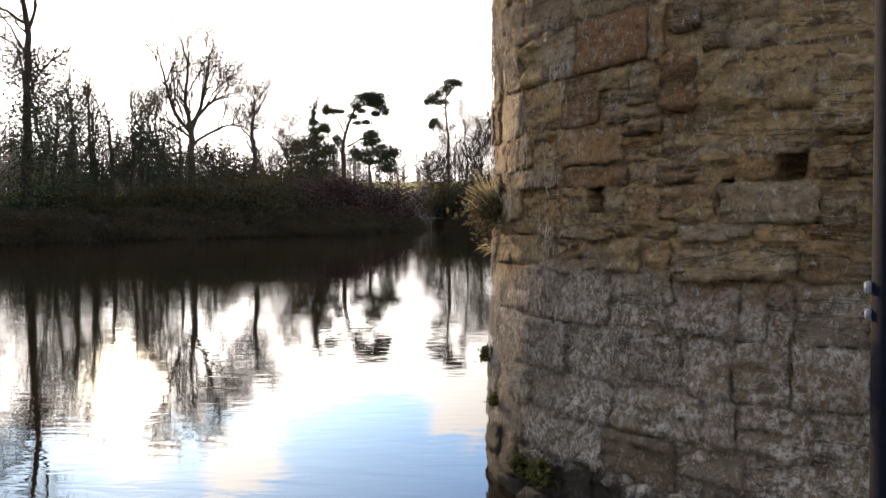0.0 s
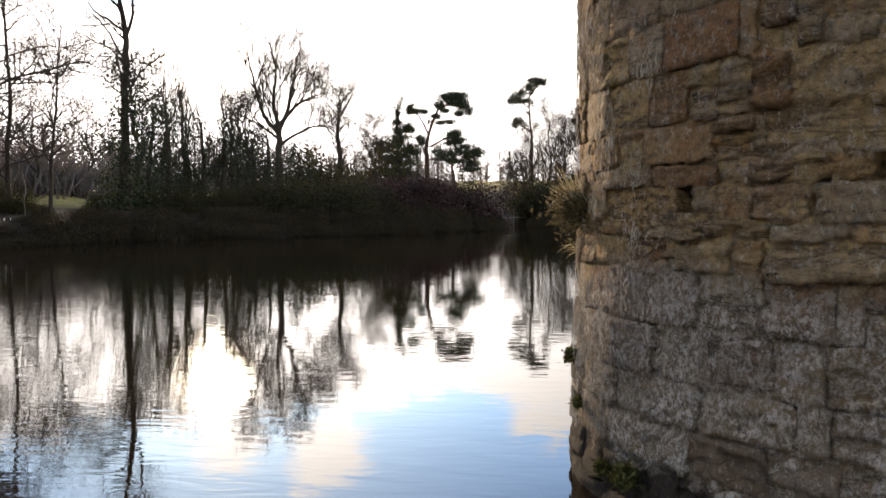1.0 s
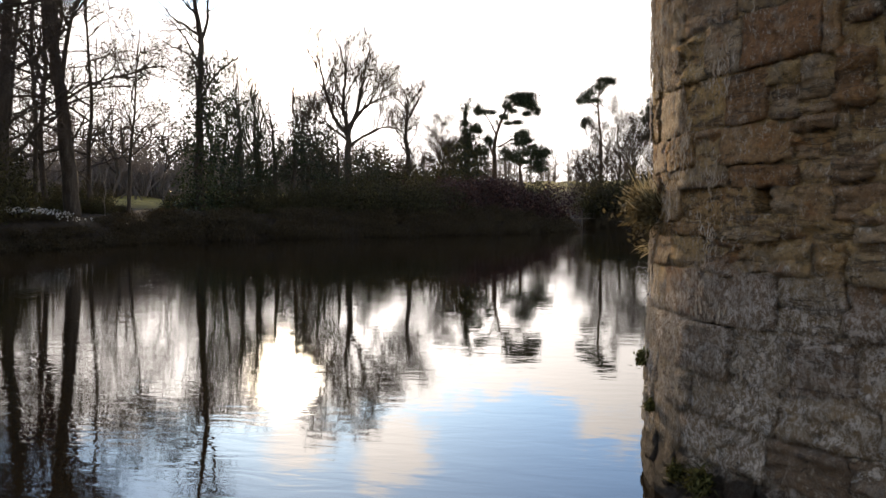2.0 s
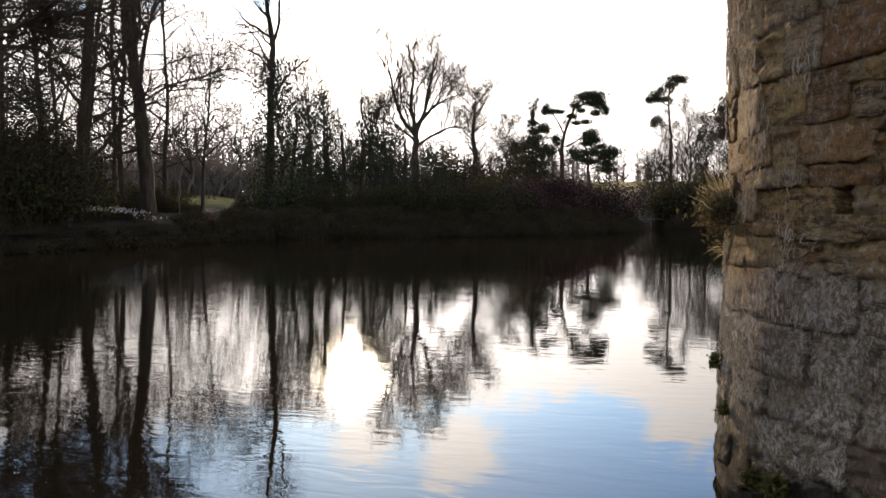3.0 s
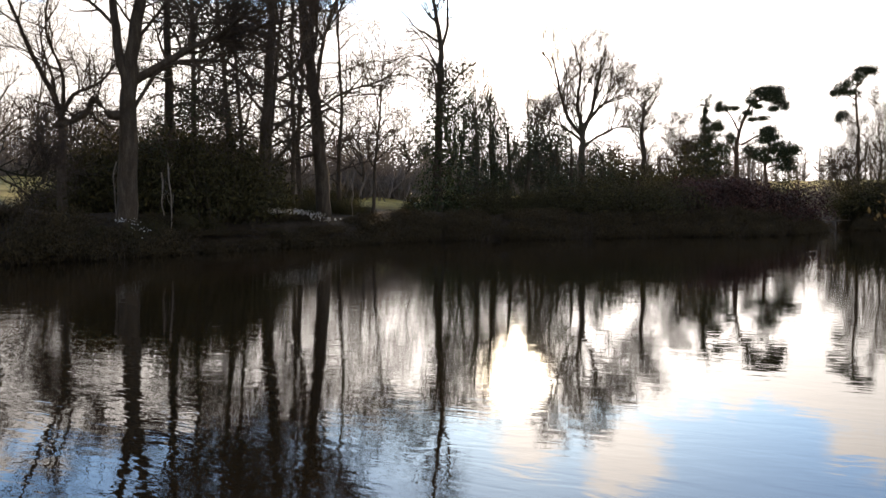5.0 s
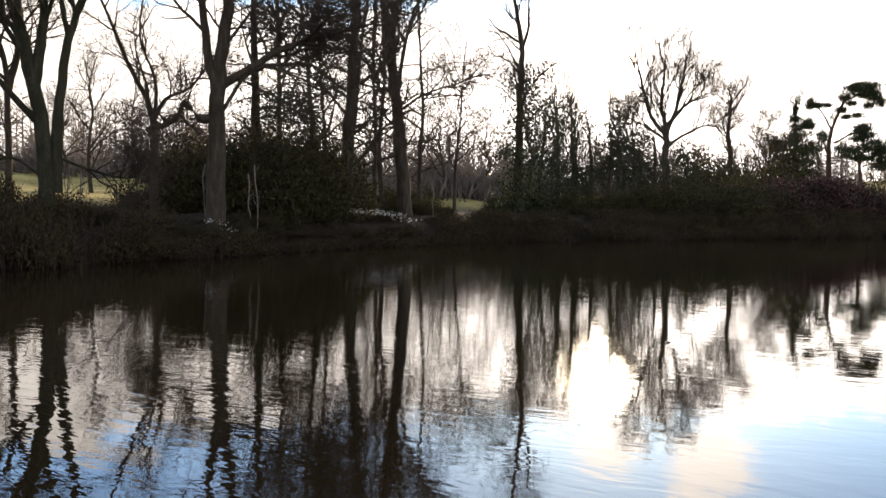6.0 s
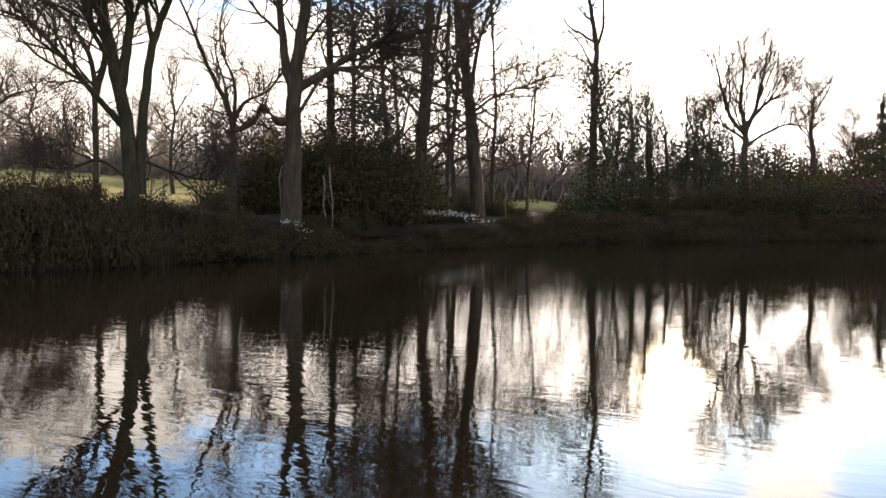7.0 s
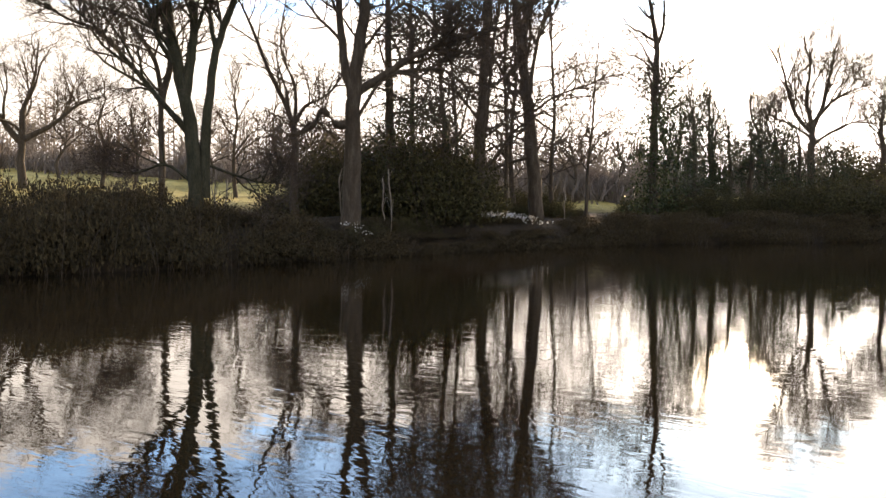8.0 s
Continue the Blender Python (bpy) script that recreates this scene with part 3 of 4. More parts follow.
# ---- trees ----
def raised(az, r, el):
    """Lift over the ground that brings a tree's forks to a height of el / 1554 of its distance."""
    return 1.7 + r * el / 1554 - rest(az, r) + 0.15


UP = 0.0


def scaled(points, k, root=False):
    """Stem places in metres, lifted by UP; a root starts in the ground."""
    out = [(x * k, z * k + UP) for x, z in points]
    return [(out[0][0], 0.0)] + [q for q in out if q[1] > 0.6] if root else out


def upright(seed, height, r0, lean=0.0, bend=0.3, **kw):
    """A bare tree on one wandering stem."""
    t = Tree(seed, **kw)
    g = t.r.gauss
    n = 5
    pts = [(0, 0, 0)] + [(lean * height * i / n + g(0, bend), g(0, bend), height * i / n) for i in range(1, n + 1)]
    s = t.stem(pts, r0, 0.035)
    t.spawn(s)
    return t


k, UP = 36 / 1554, raised(-58.0, 36, 42)
t = Tree(21, kids=(17, 8, 5, 3), lens=(5.6, 3.3, 1.9, 1.0), twig=0.006, wiggle=0.15, angle=(30, 65))
t.spawn(t.stem(scaled([(0, -10), (-6, 100), (-24, 200), (-34, 265), (-48, 370), (-56, 520), (-60, 680)], k, True), 0.37, 0.09), first=0.45, reach=0.8)
t.spawn(t.stem(scaled([(-18, 170), (-6, 235), (2, 300), (-6, 380), (2, 560), (10, 700)], k), 0.24, 0.05), first=0.3, reach=0.7)
t.spawn(t.stem(scaled([(14, 0), (18, 120), (32, 230), (50, 290), (72, 370), (96, 540), (110, 680)], k), 0.23, 0.05), first=0.35, reach=0.8)
t.spawn(t.stem(scaled([(-10, 110), (-45, 150), (-95, 212), (-150, 272), (-200, 292), (-290, 345)], k), 0.15, 0.03), first=0.25, amount=1.2, reach=0.75)
t.spawn(t.stem(scaled([(-26, 215), (-60, 270), (-80, 330), (-130, 370)], k), 0.12, 0.03), first=0.3, reach=0.7)
t.spawn(t.stem(scaled([(10, 60), (60, 40), (120, 25), (150, 45)], k), 0.07, 0.02), first=0.3, reach=0.4)
t.spawn(t.stem(scaled([(-12, 30), (-50, 55), (-100, 40), (-150, 45)], k), 0.08, 0.02), first=0.3, reach=0.4)
t.build("oak_tree", stand(-58.0, 36), "bare many-stemmed tree with mossy bark and spreading limbs on the bank", bark=M_BARK_GREEN)

k, UP = 44 / 1554, raised(-60.0, 44, 92)
t = Tree(22, kids=(15, 8, 4, 3), lens=(5.6, 3.6, 2.2, 1.2), twig=0.006, wiggle=0.16)
t.spawn(t.stem(scaled([(0, 0), (0, 120), (-10, 180), (-45, 235), (-90, 260), (-160, 250)], k, True), 0.20, 0.04), first=0.3, reach=0.7)
t.spawn(t.stem(scaled([(0, 110), (18, 190), (10, 300), (30, 420)], k), 0.2, 0.04), first=0.2, reach=0.8)
t.build("bare_tree", stand(-60.0, 44), "bare crooked tree with low twisting limbs on the meadow edge", group="bare trees")

k, UP = 47 / 1554, raised(-51.9, 47, 82)
t = Tree(23, kids=(11, 6, 4, 2), lens=(5.0, 3.4, 2.2, 1.2), twig=0.006, wiggle=0.14)
t.spawn(t.stem(scaled([(0, 0), (2, 70), (-10, 115), (-40, 180), (-72, 260), (-100, 320)], k, True), 0.26, 0.04), first=0.35, reach=0.8)
t.spawn(t.stem(scaled([(0, 80), (20, 118), (60, 140), (95, 190)], k), 0.14, 0.04), first=0.3, reach=0.7)
t.spawn(t.stem(scaled([(0, 60), (4, 150), (-20, 220), (-5, 330)], k), 0.12, 0.03), first=0.3, reach=0.7)
t.build("bare_tree", stand(-51.9, 47), "bare leaning tree with a forked trunk above the bank", group="bare trees")

k, UP = 43 / 1554, raised(-48.1, 43, -8)
t = Tree(24, kids=(17, 8, 5, 3), lens=(5.6, 3.3, 1.8, 0.9), twig=0.006, wiggle=0.15)
t.spawn(t.stem(scaled([(-6, -10), (-2, 150), (8, 270), (22, 400), (26, 560), (20, 820)], k, True), 0.50, 0.12), first=0.46, amount=1.2, reach=1.0)
t.spawn(t.stem(scaled([(-2, 225), (-16, 300), (-22, 400), (-30, 560), (-50, 760)], k), 0.26, 0.08), first=0.3, reach=0.8)
t.spawn(t.stem(scaled([(10, 235), (60, 268), (130, 310), (200, 332), (300, 362)], k), 0.24, 0.05), first=0.25, amount=1.3, reach=0.8)
t.spawn(t.stem(scaled([(8, 190), (60, 262), (150, 276), (180, 262), (215, 235)], k), 0.14, 0.04), first=0.3, reach=0.8)
t.spawn(t.stem(scaled([(-8, 178), (-30, 178), (-46, 198), (-58, 200), (-66, 178), (-92, 162), (-115, 158)], k), 0.25, 0.11), first=0.35, reach=0.5)
t.spawn(t.stem(scaled([(20, 310), (90, 390), (150, 350), (180, 330)], k), 0.12, 0.03), first=0.3, reach=0.7)
t.build("beech_tree", stand(-48.1, 43), "tall bare tree with thick grey trunk and a bent branch", bark=M_BARK)

t = Tree(25, kids=(24, 9, 5), lens=(5.0, 2.3, 1.0), lift=(0.0, -0.03, -0.05), angle=(40, 75), start=(0.25, 0.12, 0.1), wiggle=0.09, twig=0.007)
t.stem([(0, 0), (0.2, 5), (0.1, 10), (0.2, 17), (0.3, 24)], 0.36, 0.06)
for i in range(50):
    z = 3.6 + 19 * ((i + t.r.random()) / 50) ** 1.15
    a = t.r.uniform(-100, 100) if i % 5 else t.r.uniform(100, 260)      # its limbs reach away from the big tree beside it
    ln = (5.6 if i % 5 else 1.9) * t.r.uniform(0.55, 1.1)
    limb = t.wander(Vector((0.1, 0, z)), Vector((math.cos(radians(a)), math.sin(radians(a)), 0.12)), ln, 0.06, 0.02, 6, -0.12, 0.07)
    t.levels[1].append(limb)
    t.spawn(limb, 1)
t.build("cedar_tree", stand(-45.9, 50), "dark evergreen with tiered level branches behind the bank", bark=M_BARK,
        foliage=(leaves(t.rng, t.tips(2, 2, 0.14), 0.075, 0.35), M_NEEDLE, "flat sprays of dark needles"))

k, UP = 55 / 1554, raised(-39.9, 55, 22)
t = Tree(26, kids=(20, 8, 5, 3), lens=(5.6, 3.2, 1.8, 0.9), twig=0.0065, angle=(50, 88), lift=(0.1, 0.1, 0.1, 0.05), wiggle=0.16)
t.spawn(t.stem(scaled([(-2, -10), (2, 110), (8, 230), (16, 370), (20, 560), (10, 740)], k, True), 0.45, 0.12), first=0.10, amount=1.5)
t.spawn(t.stem(scaled([(0, 60), (14, 160), (26, 290), (44, 420), (44, 560), (60, 680)], k), 0.15, 0.04), first=0.3, reach=0.7)
t.build("bare_tree", stand(-39.9, 55), "tall straight bare tree on the bank", group="bare trees")
k, UP = 55 / 1554, raised(-41.2, 55, 22)
t = Tree(27, kids=(20, 6, 4, 3), lens=(4.4, 2.6, 1.6, 0.9), twig=0.007)
t.spawn(t.stem(scaled([(0, 0), (-4, 120), (-12, 250), (-18, 420), (-20, 520), (-14, 680)], k, True), 0.14, 0.05), first=0.12)
t.build("bare_tree", stand(-41.2, 55), "slim bare tree among taller trunks on the bank", group="bare trees")
k, UP = 59 / 1554, raised(-38.2, 59, 22)
t = Tree(41, kids=(20, 6, 4, 3), lens=(4.4, 2.6, 1.6, 0.9), twig=0.007)
t.spawn(t.stem(scaled([(0, 0), (3, 120), (0, 250), (6, 420), (4, 520), (10, 680)], k, True), 0.15, 0.05), first=0.12)
t.build("bare_tree", stand(-38.2, 59), "slim bare tree among taller trunks on the bank", group="bare trees")

for seed, az, r, h, r0 in ((42, -44.2, 58, 23, 0.24), (43, -42.6, 56, 23, 0.2), (44, -37.6, 66, 24, 0.22), (45, -35.2, 68, 20, 0.2)):
    t = upright(seed, h, r0, kids=(24, 7, 5, 3), lens=(5.4, 3.4, 2.2, 1.2), twig=0.007, angle=(45, 85), lift=(0.1, 0.1, 0.1, 0.05), wiggle=0.15, start=(0.1, 0.2, 0.15, 0.1))
    t.build("bare_tree", stand(az, r), "slim bare tree in the thicket behind the bank", group="bare trees")
for seed, az, r, h, r0 in ((48, -55.5, 75, 11, 0.2), (49, -63.5, 80, 10, 0.22), (101, -65.8, 95, 9, 0.2), (102, -61.5, 100, 10, 0.22), (103, -57.0, 105, 9, 0.2), (104, -53.0, 95, 11, 0.22),
                           (105, -33.8, 90, 9, 0.2), (106, -31.0, 100, 9, 0.2)):
    t = upright(seed, h, r0, kids=(15, 6, 4, 3), lens=(4.6, 2.8, 1.8, 1.0), twig=0.009, angle=(35, 70), wiggle=0.15, start=(0.25, 0.2, 0.15, 0.1))
    t.build("bare_tree", stand(az, r), "bare tree at the far edge of the meadow", group="bare trees")

k, UP = 60 / 1554, raised(-36.4, 60, 22)
t = Tree(28, kids=(18, 8, 5, 3), lens=(5.6, 3.2, 1.8, 0.9), twig=0.0065, angle=(45, 82), wiggle=0.16)
t.spawn(t.stem(scaled([(6, -10), (-2, 110), (-14, 210), (-22, 300), (-36, 390), (-52, 540), (-60, 700)], k, True), 0.52, 0.10), first=0.12, amount=1.4)
t.spawn(t.stem(scaled([(-10, 200), (-14, 300), (-4, 390), (10, 540), (20, 720)], k), 0.24, 0.06), first=0.3, reach=0.8)
t.spawn(t.stem(scaled([(-8, 180), (2, 260), (20, 330), (60, 440), (90, 580)], k), 0.17, 0.04), first=0.3)
t.spawn(t.stem(scaled([(-4, 165), (40, 195), (100, 215), (150, 230), (200, 200)], k), 0.11, 0.03), first=0.2, amount=1.2, reach=0.7)
t.spawn(t.stem(scaled([(-2, 90), (-40, 80), (-80, 68)], k), 0.13, 0.06), first=0.5, amount=0.4, reach=0.4)
t.build("ash_tree", stand(-36.4, 60), "tall bare tree dividing into several upright stems on the bank", group="bare trees")

k, UP = 64 / 1554, raised(-33.0, 64, 22)
t = Tree(29, kids=(18, 9, 5, 3), lens=(4.8, 2.8, 1.7, 0.9), twig=0.007, angle=(40, 80))
t.spawn(t.stem(scaled([(0, -5), (4, 80), (12, 150), (16, 220), (22, 290)], k, True), 0.17, 0.03), first=0.35)
t.build("bare_tree", stand(-33.0, 64), "small bare tree with a fine twiggy crown on the bank", group="bare trees")

k, UP = 70 / 1554, raised(-28.7, 70, -18)
t = Tree(30, kids=(13, 7, 5, 3), lens=(5.5, 3.0, 1.7, 0.9), twig=0.007, lift=(0.3, 0.25, 0.15, 0.1), angle=(48, 80))
t.spawn(t.stem(scaled([(0, 0), (-4, 120), (0, 230), (2, 330), (-10, 400), (-14, 470)], k, True), 0.42, 0.08), first=0.30, amount=1.6, reach=0.95)
t.spawn(t.stem(scaled([(2, 310), (14, 350), (16, 410), (28, 470)], k), 0.16, 0.04), first=0.3, amount=0.5, reach=0.5)
iv = np.array([(t.r.gauss(0, 1.15) + 0.2, t.r.gauss(0, 1.15), 12.0 * t.r.random() ** 1.2) for _ in range(7000)])
t.build("ivy_clad_tree", stand(-28.7, 70), "tall bare-topped tree with its lower trunk wrapped in ivy",
        foliage=(leaves(t.rng, iv, 0.10, 1, 0.7), M_IVY, "dark ivy leaves"))


def evergreen(seed, az, r, height, spread, name="evergreen_tree"):
    """A dark conical evergreen with ragged tiers."""
    t = Tree(seed, kids=(26, 6, 3), lens=(spread * 1.05, spread * 0.5, spread * 0.3), lift=(0.15, 0.1, 0.0), angle=(50, 85), start=(0.03, 0.15, 0.1), twig=0.009)
    stem = t.stem([(0, 0, 0), (t.r.gauss(0, 0.2), 0, height * 0.4), (t.r.gauss(0, 0.3), 0, height * 0.75), (t.r.gauss(0, 0.3), 0, height)], 0.3, 0.03)
    t.spawn(stem)
    tips = t.tips(2, 5, 0.30)
    tips = tips[t.rng.random(len(tips)) < np.interp(tips[:, 2] / height, [0.35, 0.65, 1.0], [1.0, 0.5, 0.25])]
    return t.build(name, stand(az, r), "dark ragged evergreen tree against the low sun", group="evergreens",
                   foliage=(leaves(t.rng, tips, 0.075, 0.9), M_NEEDLE))


for seed, az, r, h, s in ((51, -27.4, 74, 8.5, 2.5), (52, -26.3, 77, 9.6, 2.4), (53, -25.1, 80, 9.8, 2.3), (54, -24.2, 79, 8.2, 2.3), (55, -23.2, 80, 7.6, 2.2), (56, -22.2, 82, 6.6, 2.5),
                          (57, -21.2, 84, 7.0, 2.3), (58, -20.1, 84, 7.6, 2.4), (59, -18.6, 86, 6.0, 2.4)):
    evergreen(seed, az, r, h, s)

for seed, az, r, h, r0, lab in ((61, -21.4, 94, 9.5, 0.22, "bare twiggy tree beside a round-crowned tree"), (63, -26.6, 96, 13.5, 0.25, "bare twiggy tree behind the evergreens"), (65, -28.0, 90, 11.5, 0.25, "bare twiggy tree behind the evergreens"), (66, -25.2, 94, 13.5, 0.22, "bare twiggy tree behind the evergreens"), (67, -22.7, 98, 12.5, 0.22, "bare twiggy tree behind the evergreens")):
    t = upright(seed, h, r0, kids=(13, 7, 5, 3), lens=(6.0, 3.6, 2.2, 1.3), twig=0.008, wiggle=0.11, lift=(0.5, 0.3, 0.2, 0.1), angle=(28, 62))
    t.build("bare_tree", stand(az, r), lab, group="bare trees")

k, UP = 92 / 1554, raised(-19.5, 92, 42)
t = Tree(62, kids=(11, 7, 5, 4), lens=(5.6, 3.6, 2.4, 1.5), twig=0.009, wiggle=0.13, lift=(0.5, 0.3, 0.2, 0.1), angle=(30, 65))
t.spawn(t.stem(scaled([(0, 0), (0, 70), (1, 105), (-8, 150), (-4, 200), (-12, 258)], k, True), 0.55, 0.05), first=0.42)
t.spawn(t.stem(scaled([(0, 98), (-24, 130), (-38, 175), (-46, 215), (-52, 238)], k), 0.26, 0.04), first=0.25, reach=0.9)
t.spawn(t.stem(scaled([(1, 104), (18, 145), (26, 190), (36, 240)], k), 0.26, 0.04), first=0.25, reach=0.9)
t.spawn(t.stem(scaled([(0, 112), (28, 145), (52, 160), (86, 172)], k), 0.24, 0.04), first=0.25, reach=0.8)
t.spawn(t.stem(scaled([(1, 78), (30, 98), (62, 112), (90, 110)], k), 0.18, 0.04), first=0.25, reach=0.7)
t.spawn(t.stem(scaled([(0, 90), (-30, 112), (-62, 130)], k), 0.16, 0.04), first=0.25, reach=0.7)
t.build("oak_tree", stand(-19.5, 92), "large bare tree with a rounded twiggy crown", group="bare trees")

k, UP = 95 / 1554, raised(-15.7, 95, 34)
t = Tree(64, kids=(22, 8, 6, 4), lens=(4.8, 3.0, 2.0, 1.3), twig=0.007, wiggle=0.11, lift=(0.35, 0.25, 0.15, 0.1), angle=(35, 68))
t.spawn(t.stem(scaled([(0, 0), (2, 70), (-2, 110), (2, 145), (4, 165)], k, True), 0.42, 0.05), first=0.16)
t.build("bare_tree", stand(-15.7, 95), "bare tree with upswept branches behind the shrubs", group="bare trees")

# conifer, two pines and a far pine
def pine_pads(t, pads, n, size):
    out = []
    for x, z, w, h in pads:
        m = int(n * (0.7 + w * h * 1.5))
        q = t.rng.normal(size=(m, 3))
        q *= 0.45
        lump = 0.78 + 0.22 * np.sin(q[:, :1] * 7 + x) * np.cos(q[:, 1:2] * 6 + z)
        q = q * lump * (w * 1.15, w * 0.8, h * 2.3)
        out.append(q + (x, 0, z))
    return np.concatenate(out)


def pine(seed, az, r, r0, stem, limbs, pads, n, leaf, label, name="scots_pine", group="pines", bark=None):
    """A pine from a stem, a few limbs and flat pads of needles; heights in 1/1554 of the distance above the eye."""
    k, lift = r / 1554, raised(az, r, 0)
    up = lambda path: [(x * k, z * k + lift) for x, z in path]
    t = Tree(seed, kids=(5, 5, 4), lens=(2.2, 1.1, 0.6), twig=0.012)
    t.spawn(t.stem([(stem[0][0] * k, 0.0)] + up(stem), r0, r0 * 0.28), first=0.55)
    for path in limbs:
        t.spawn(t.stem(up(path), r0 * 0.36, 0.05), first=0.4, reach=0.8)
    cloud = pine_pads(t, [(a * k, b * k + lift, c * k, d * k) for a, b, c, d in pads], n, 0.3)
    return t.build(name, stand(az, r), label, bark=bark or M_BARK_PINE, group=group,
                   foliage=(leaves(t.rng, np.concatenate([cloud, t.tips(2, 4, 0.3)]), leaf, 0.6), M_NEEDLE))


pine(71, -11.9, 125, 0.3, [(0, 70), (0, 130), (0, 170), (1, 196)], [[(0, 110), (20, 112), (34, 108)], [(0, 120), (-22, 118), (-32, 112)], [(0, 140), (18, 148)]],
     [(5, 135, 26, 4), (18, 150, 14, 4), (-2, 120, 32, 4), (16, 112, 32, 3.5), (-16, 98, 26, 4.5), (10, 90, 38, 5), (-24, 113, 13, 3), (1, 161, 10, 3), (0, 176, 5, 6), (-8, 76, 36, 5), (14, 72, 32, 5), (0, 128, 22, 4), (10, 104, 26, 4), (2, 146, 14, 4)],
     1300, 0.10, "layered conifer with gaps between its tiers", "conifer_tree", "", M_BARK)
pine(72, -10.0, 125, 0.42, [(0, 60), (-1, 100), (0, 125), (8, 157), (22, 187), (34, 203)],
     [[(3, 140), (-15, 174), (-34, 180)], [(6, 118), (30, 132), (50, 138)], [(22, 187), (50, 195), (70, 180)], [(-1, 95), (-8, 118), (-16, 130)]],
     [(46, 210, 30, 4), (60, 206, 20, 5), (34, 204, 18, 4), (66, 191, 15, 6), (74, 180, 8, 5), (50, 193, 18, 4), (22, 190, 16, 4), (-18, 181, 16, 2.5), (-4, 180, 10, 2.5), (16, 172, 12, 3), (40, 162, 14, 3), (24, 160, 10, 2.5), (46, 199, 24, 5), (60, 196, 14, 5), (32, 181, 11, 3), (56, 176, 11, 3), (-30, 179, 9, 3)],
     1000, 0.095, "leaning pine with flat-topped clumps of needles")
pine(73, -8.3, 122, 0.3, [(0, 60), (-2, 85), (4, 110), (0, 138)], [[(0, 88), (20, 96), (44, 100)], [(0, 84), (-18, 98), (-26, 102)], [(2, 80), (16, 84), (34, 78)]],
     [(0, 140, 24, 4.5), (14, 109, 38, 5.5), (30, 104, 28, 5), (-14, 105, 22, 4.5), (40, 111, 17, 4.5), (-4, 124, 18, 3.5), (8, 92, 26, 3), (32, 78, 26, 2.5), (20, 118, 26, 4), (10, 130, 20, 4), (-6, 96, 20, 3.5)],
     1000, 0.095, "low spreading pine with level dark clumps of needles")
pine(74, -3.3, 140, 0.3, [(2, 60), (2, 134), (-3, 182), (0, 216)], [[(-3, 185), (-18, 195), (-30, 198)], [(-1, 205), (12, 222), (20, 228)], [(1, 142), (-14, 152), (-26, 158)]],
     [(6, 231, 18, 3.5), (18, 229, 10, 3), (0, 220, 16, 4.5), (-16, 211, 14, 5), (-24, 199, 14, 4.5), (-8, 197, 10, 3), (-36, 197, 6, 3), (-27, 158, 7, 5)],
     950, 0.10, "tall thin-stemmed pine with a small lopsided crown")
k, UP = 138 / 1554, raised(0.3, 138, 83)
t = Tree(75, kids=(5, 5, 4), lens=(2.4, 1.3, 0.7), twig=0.012)
t.spawn(t.stem(scaled([(0, -20), (0, 50), (2, 90), (0, 112)], k, True), 0.26, 0.08), first=0.4)
pads = [(6, 108, 22, 9), (-10, 95, 24, 8), (-16, 78, 24, 8), (12, 92, 20, 7), (-4, 64, 30, 8), (-14, 50, 26, 8)]
t.build("scots_pine", stand(0.3, 138), "dark pine beyond the far shrubs", bark=M_BARK_PINE, group="pines",
        foliage=(leaves(t.rng, np.concatenate([pine_pads(t, [(a * k, b * k + UP, c * k, d * k) for a, b, c, d in pads], 700, 0.3), t.tips(2, 4, 0.25)]), 0.12, 0.6), M_NEEDLE))

for seed, az, r, h in ((81, -4.2, 130, 9.5), (82, -3.3, 126, 12.0), (83, -2.2, 124, 13.5), (84, -1.2, 126, 11.5), (85, 0.4, 124, 11), (86, -13.4, 110, 9)):
    t = upright(seed, h, 0.22, kids=(20, 8, 5, 4), lens=(5.0, 3.0, 2.0, 1.3), twig=0.010, wiggle=0.13, lift=(0.5, 0.3, 0.2, 0.1))
    t.build("bare_tree", stand(az, r), "bare twiggy tree on the far bank", group="bare trees")

# field tree
k, UP = 72 / 1554, raised(-67.8, 72, 77)
t = Tree(91, kids=(10, 7, 5, 3), lens=(5.4, 3.4, 2.2, 1.2), twig=0.009, lift=(0.3, 0.2, 0.1, 0.1), wiggle=0.22)
t.spawn(t.stem(scaled([(0, -10), (0, 60), (6, 110), (20, 150), (28, 215)], k, True), 0.42, 0.05), first=0.4)
t.spawn(t.stem(scaled([(0, 50), (-30, 90), (-55, 140), (-60, 180)], k), 0.28, 0.05), first=0.25)
t.spawn(t.stem(scaled([(2, 55), (50, 85), (90, 120), (120, 130)], k), 0.24, 0.05), first=0.25)
t.build("oak_tree", stand(-67.8, 72), "bare spreading tree standing alone in the meadow", group="bare trees")


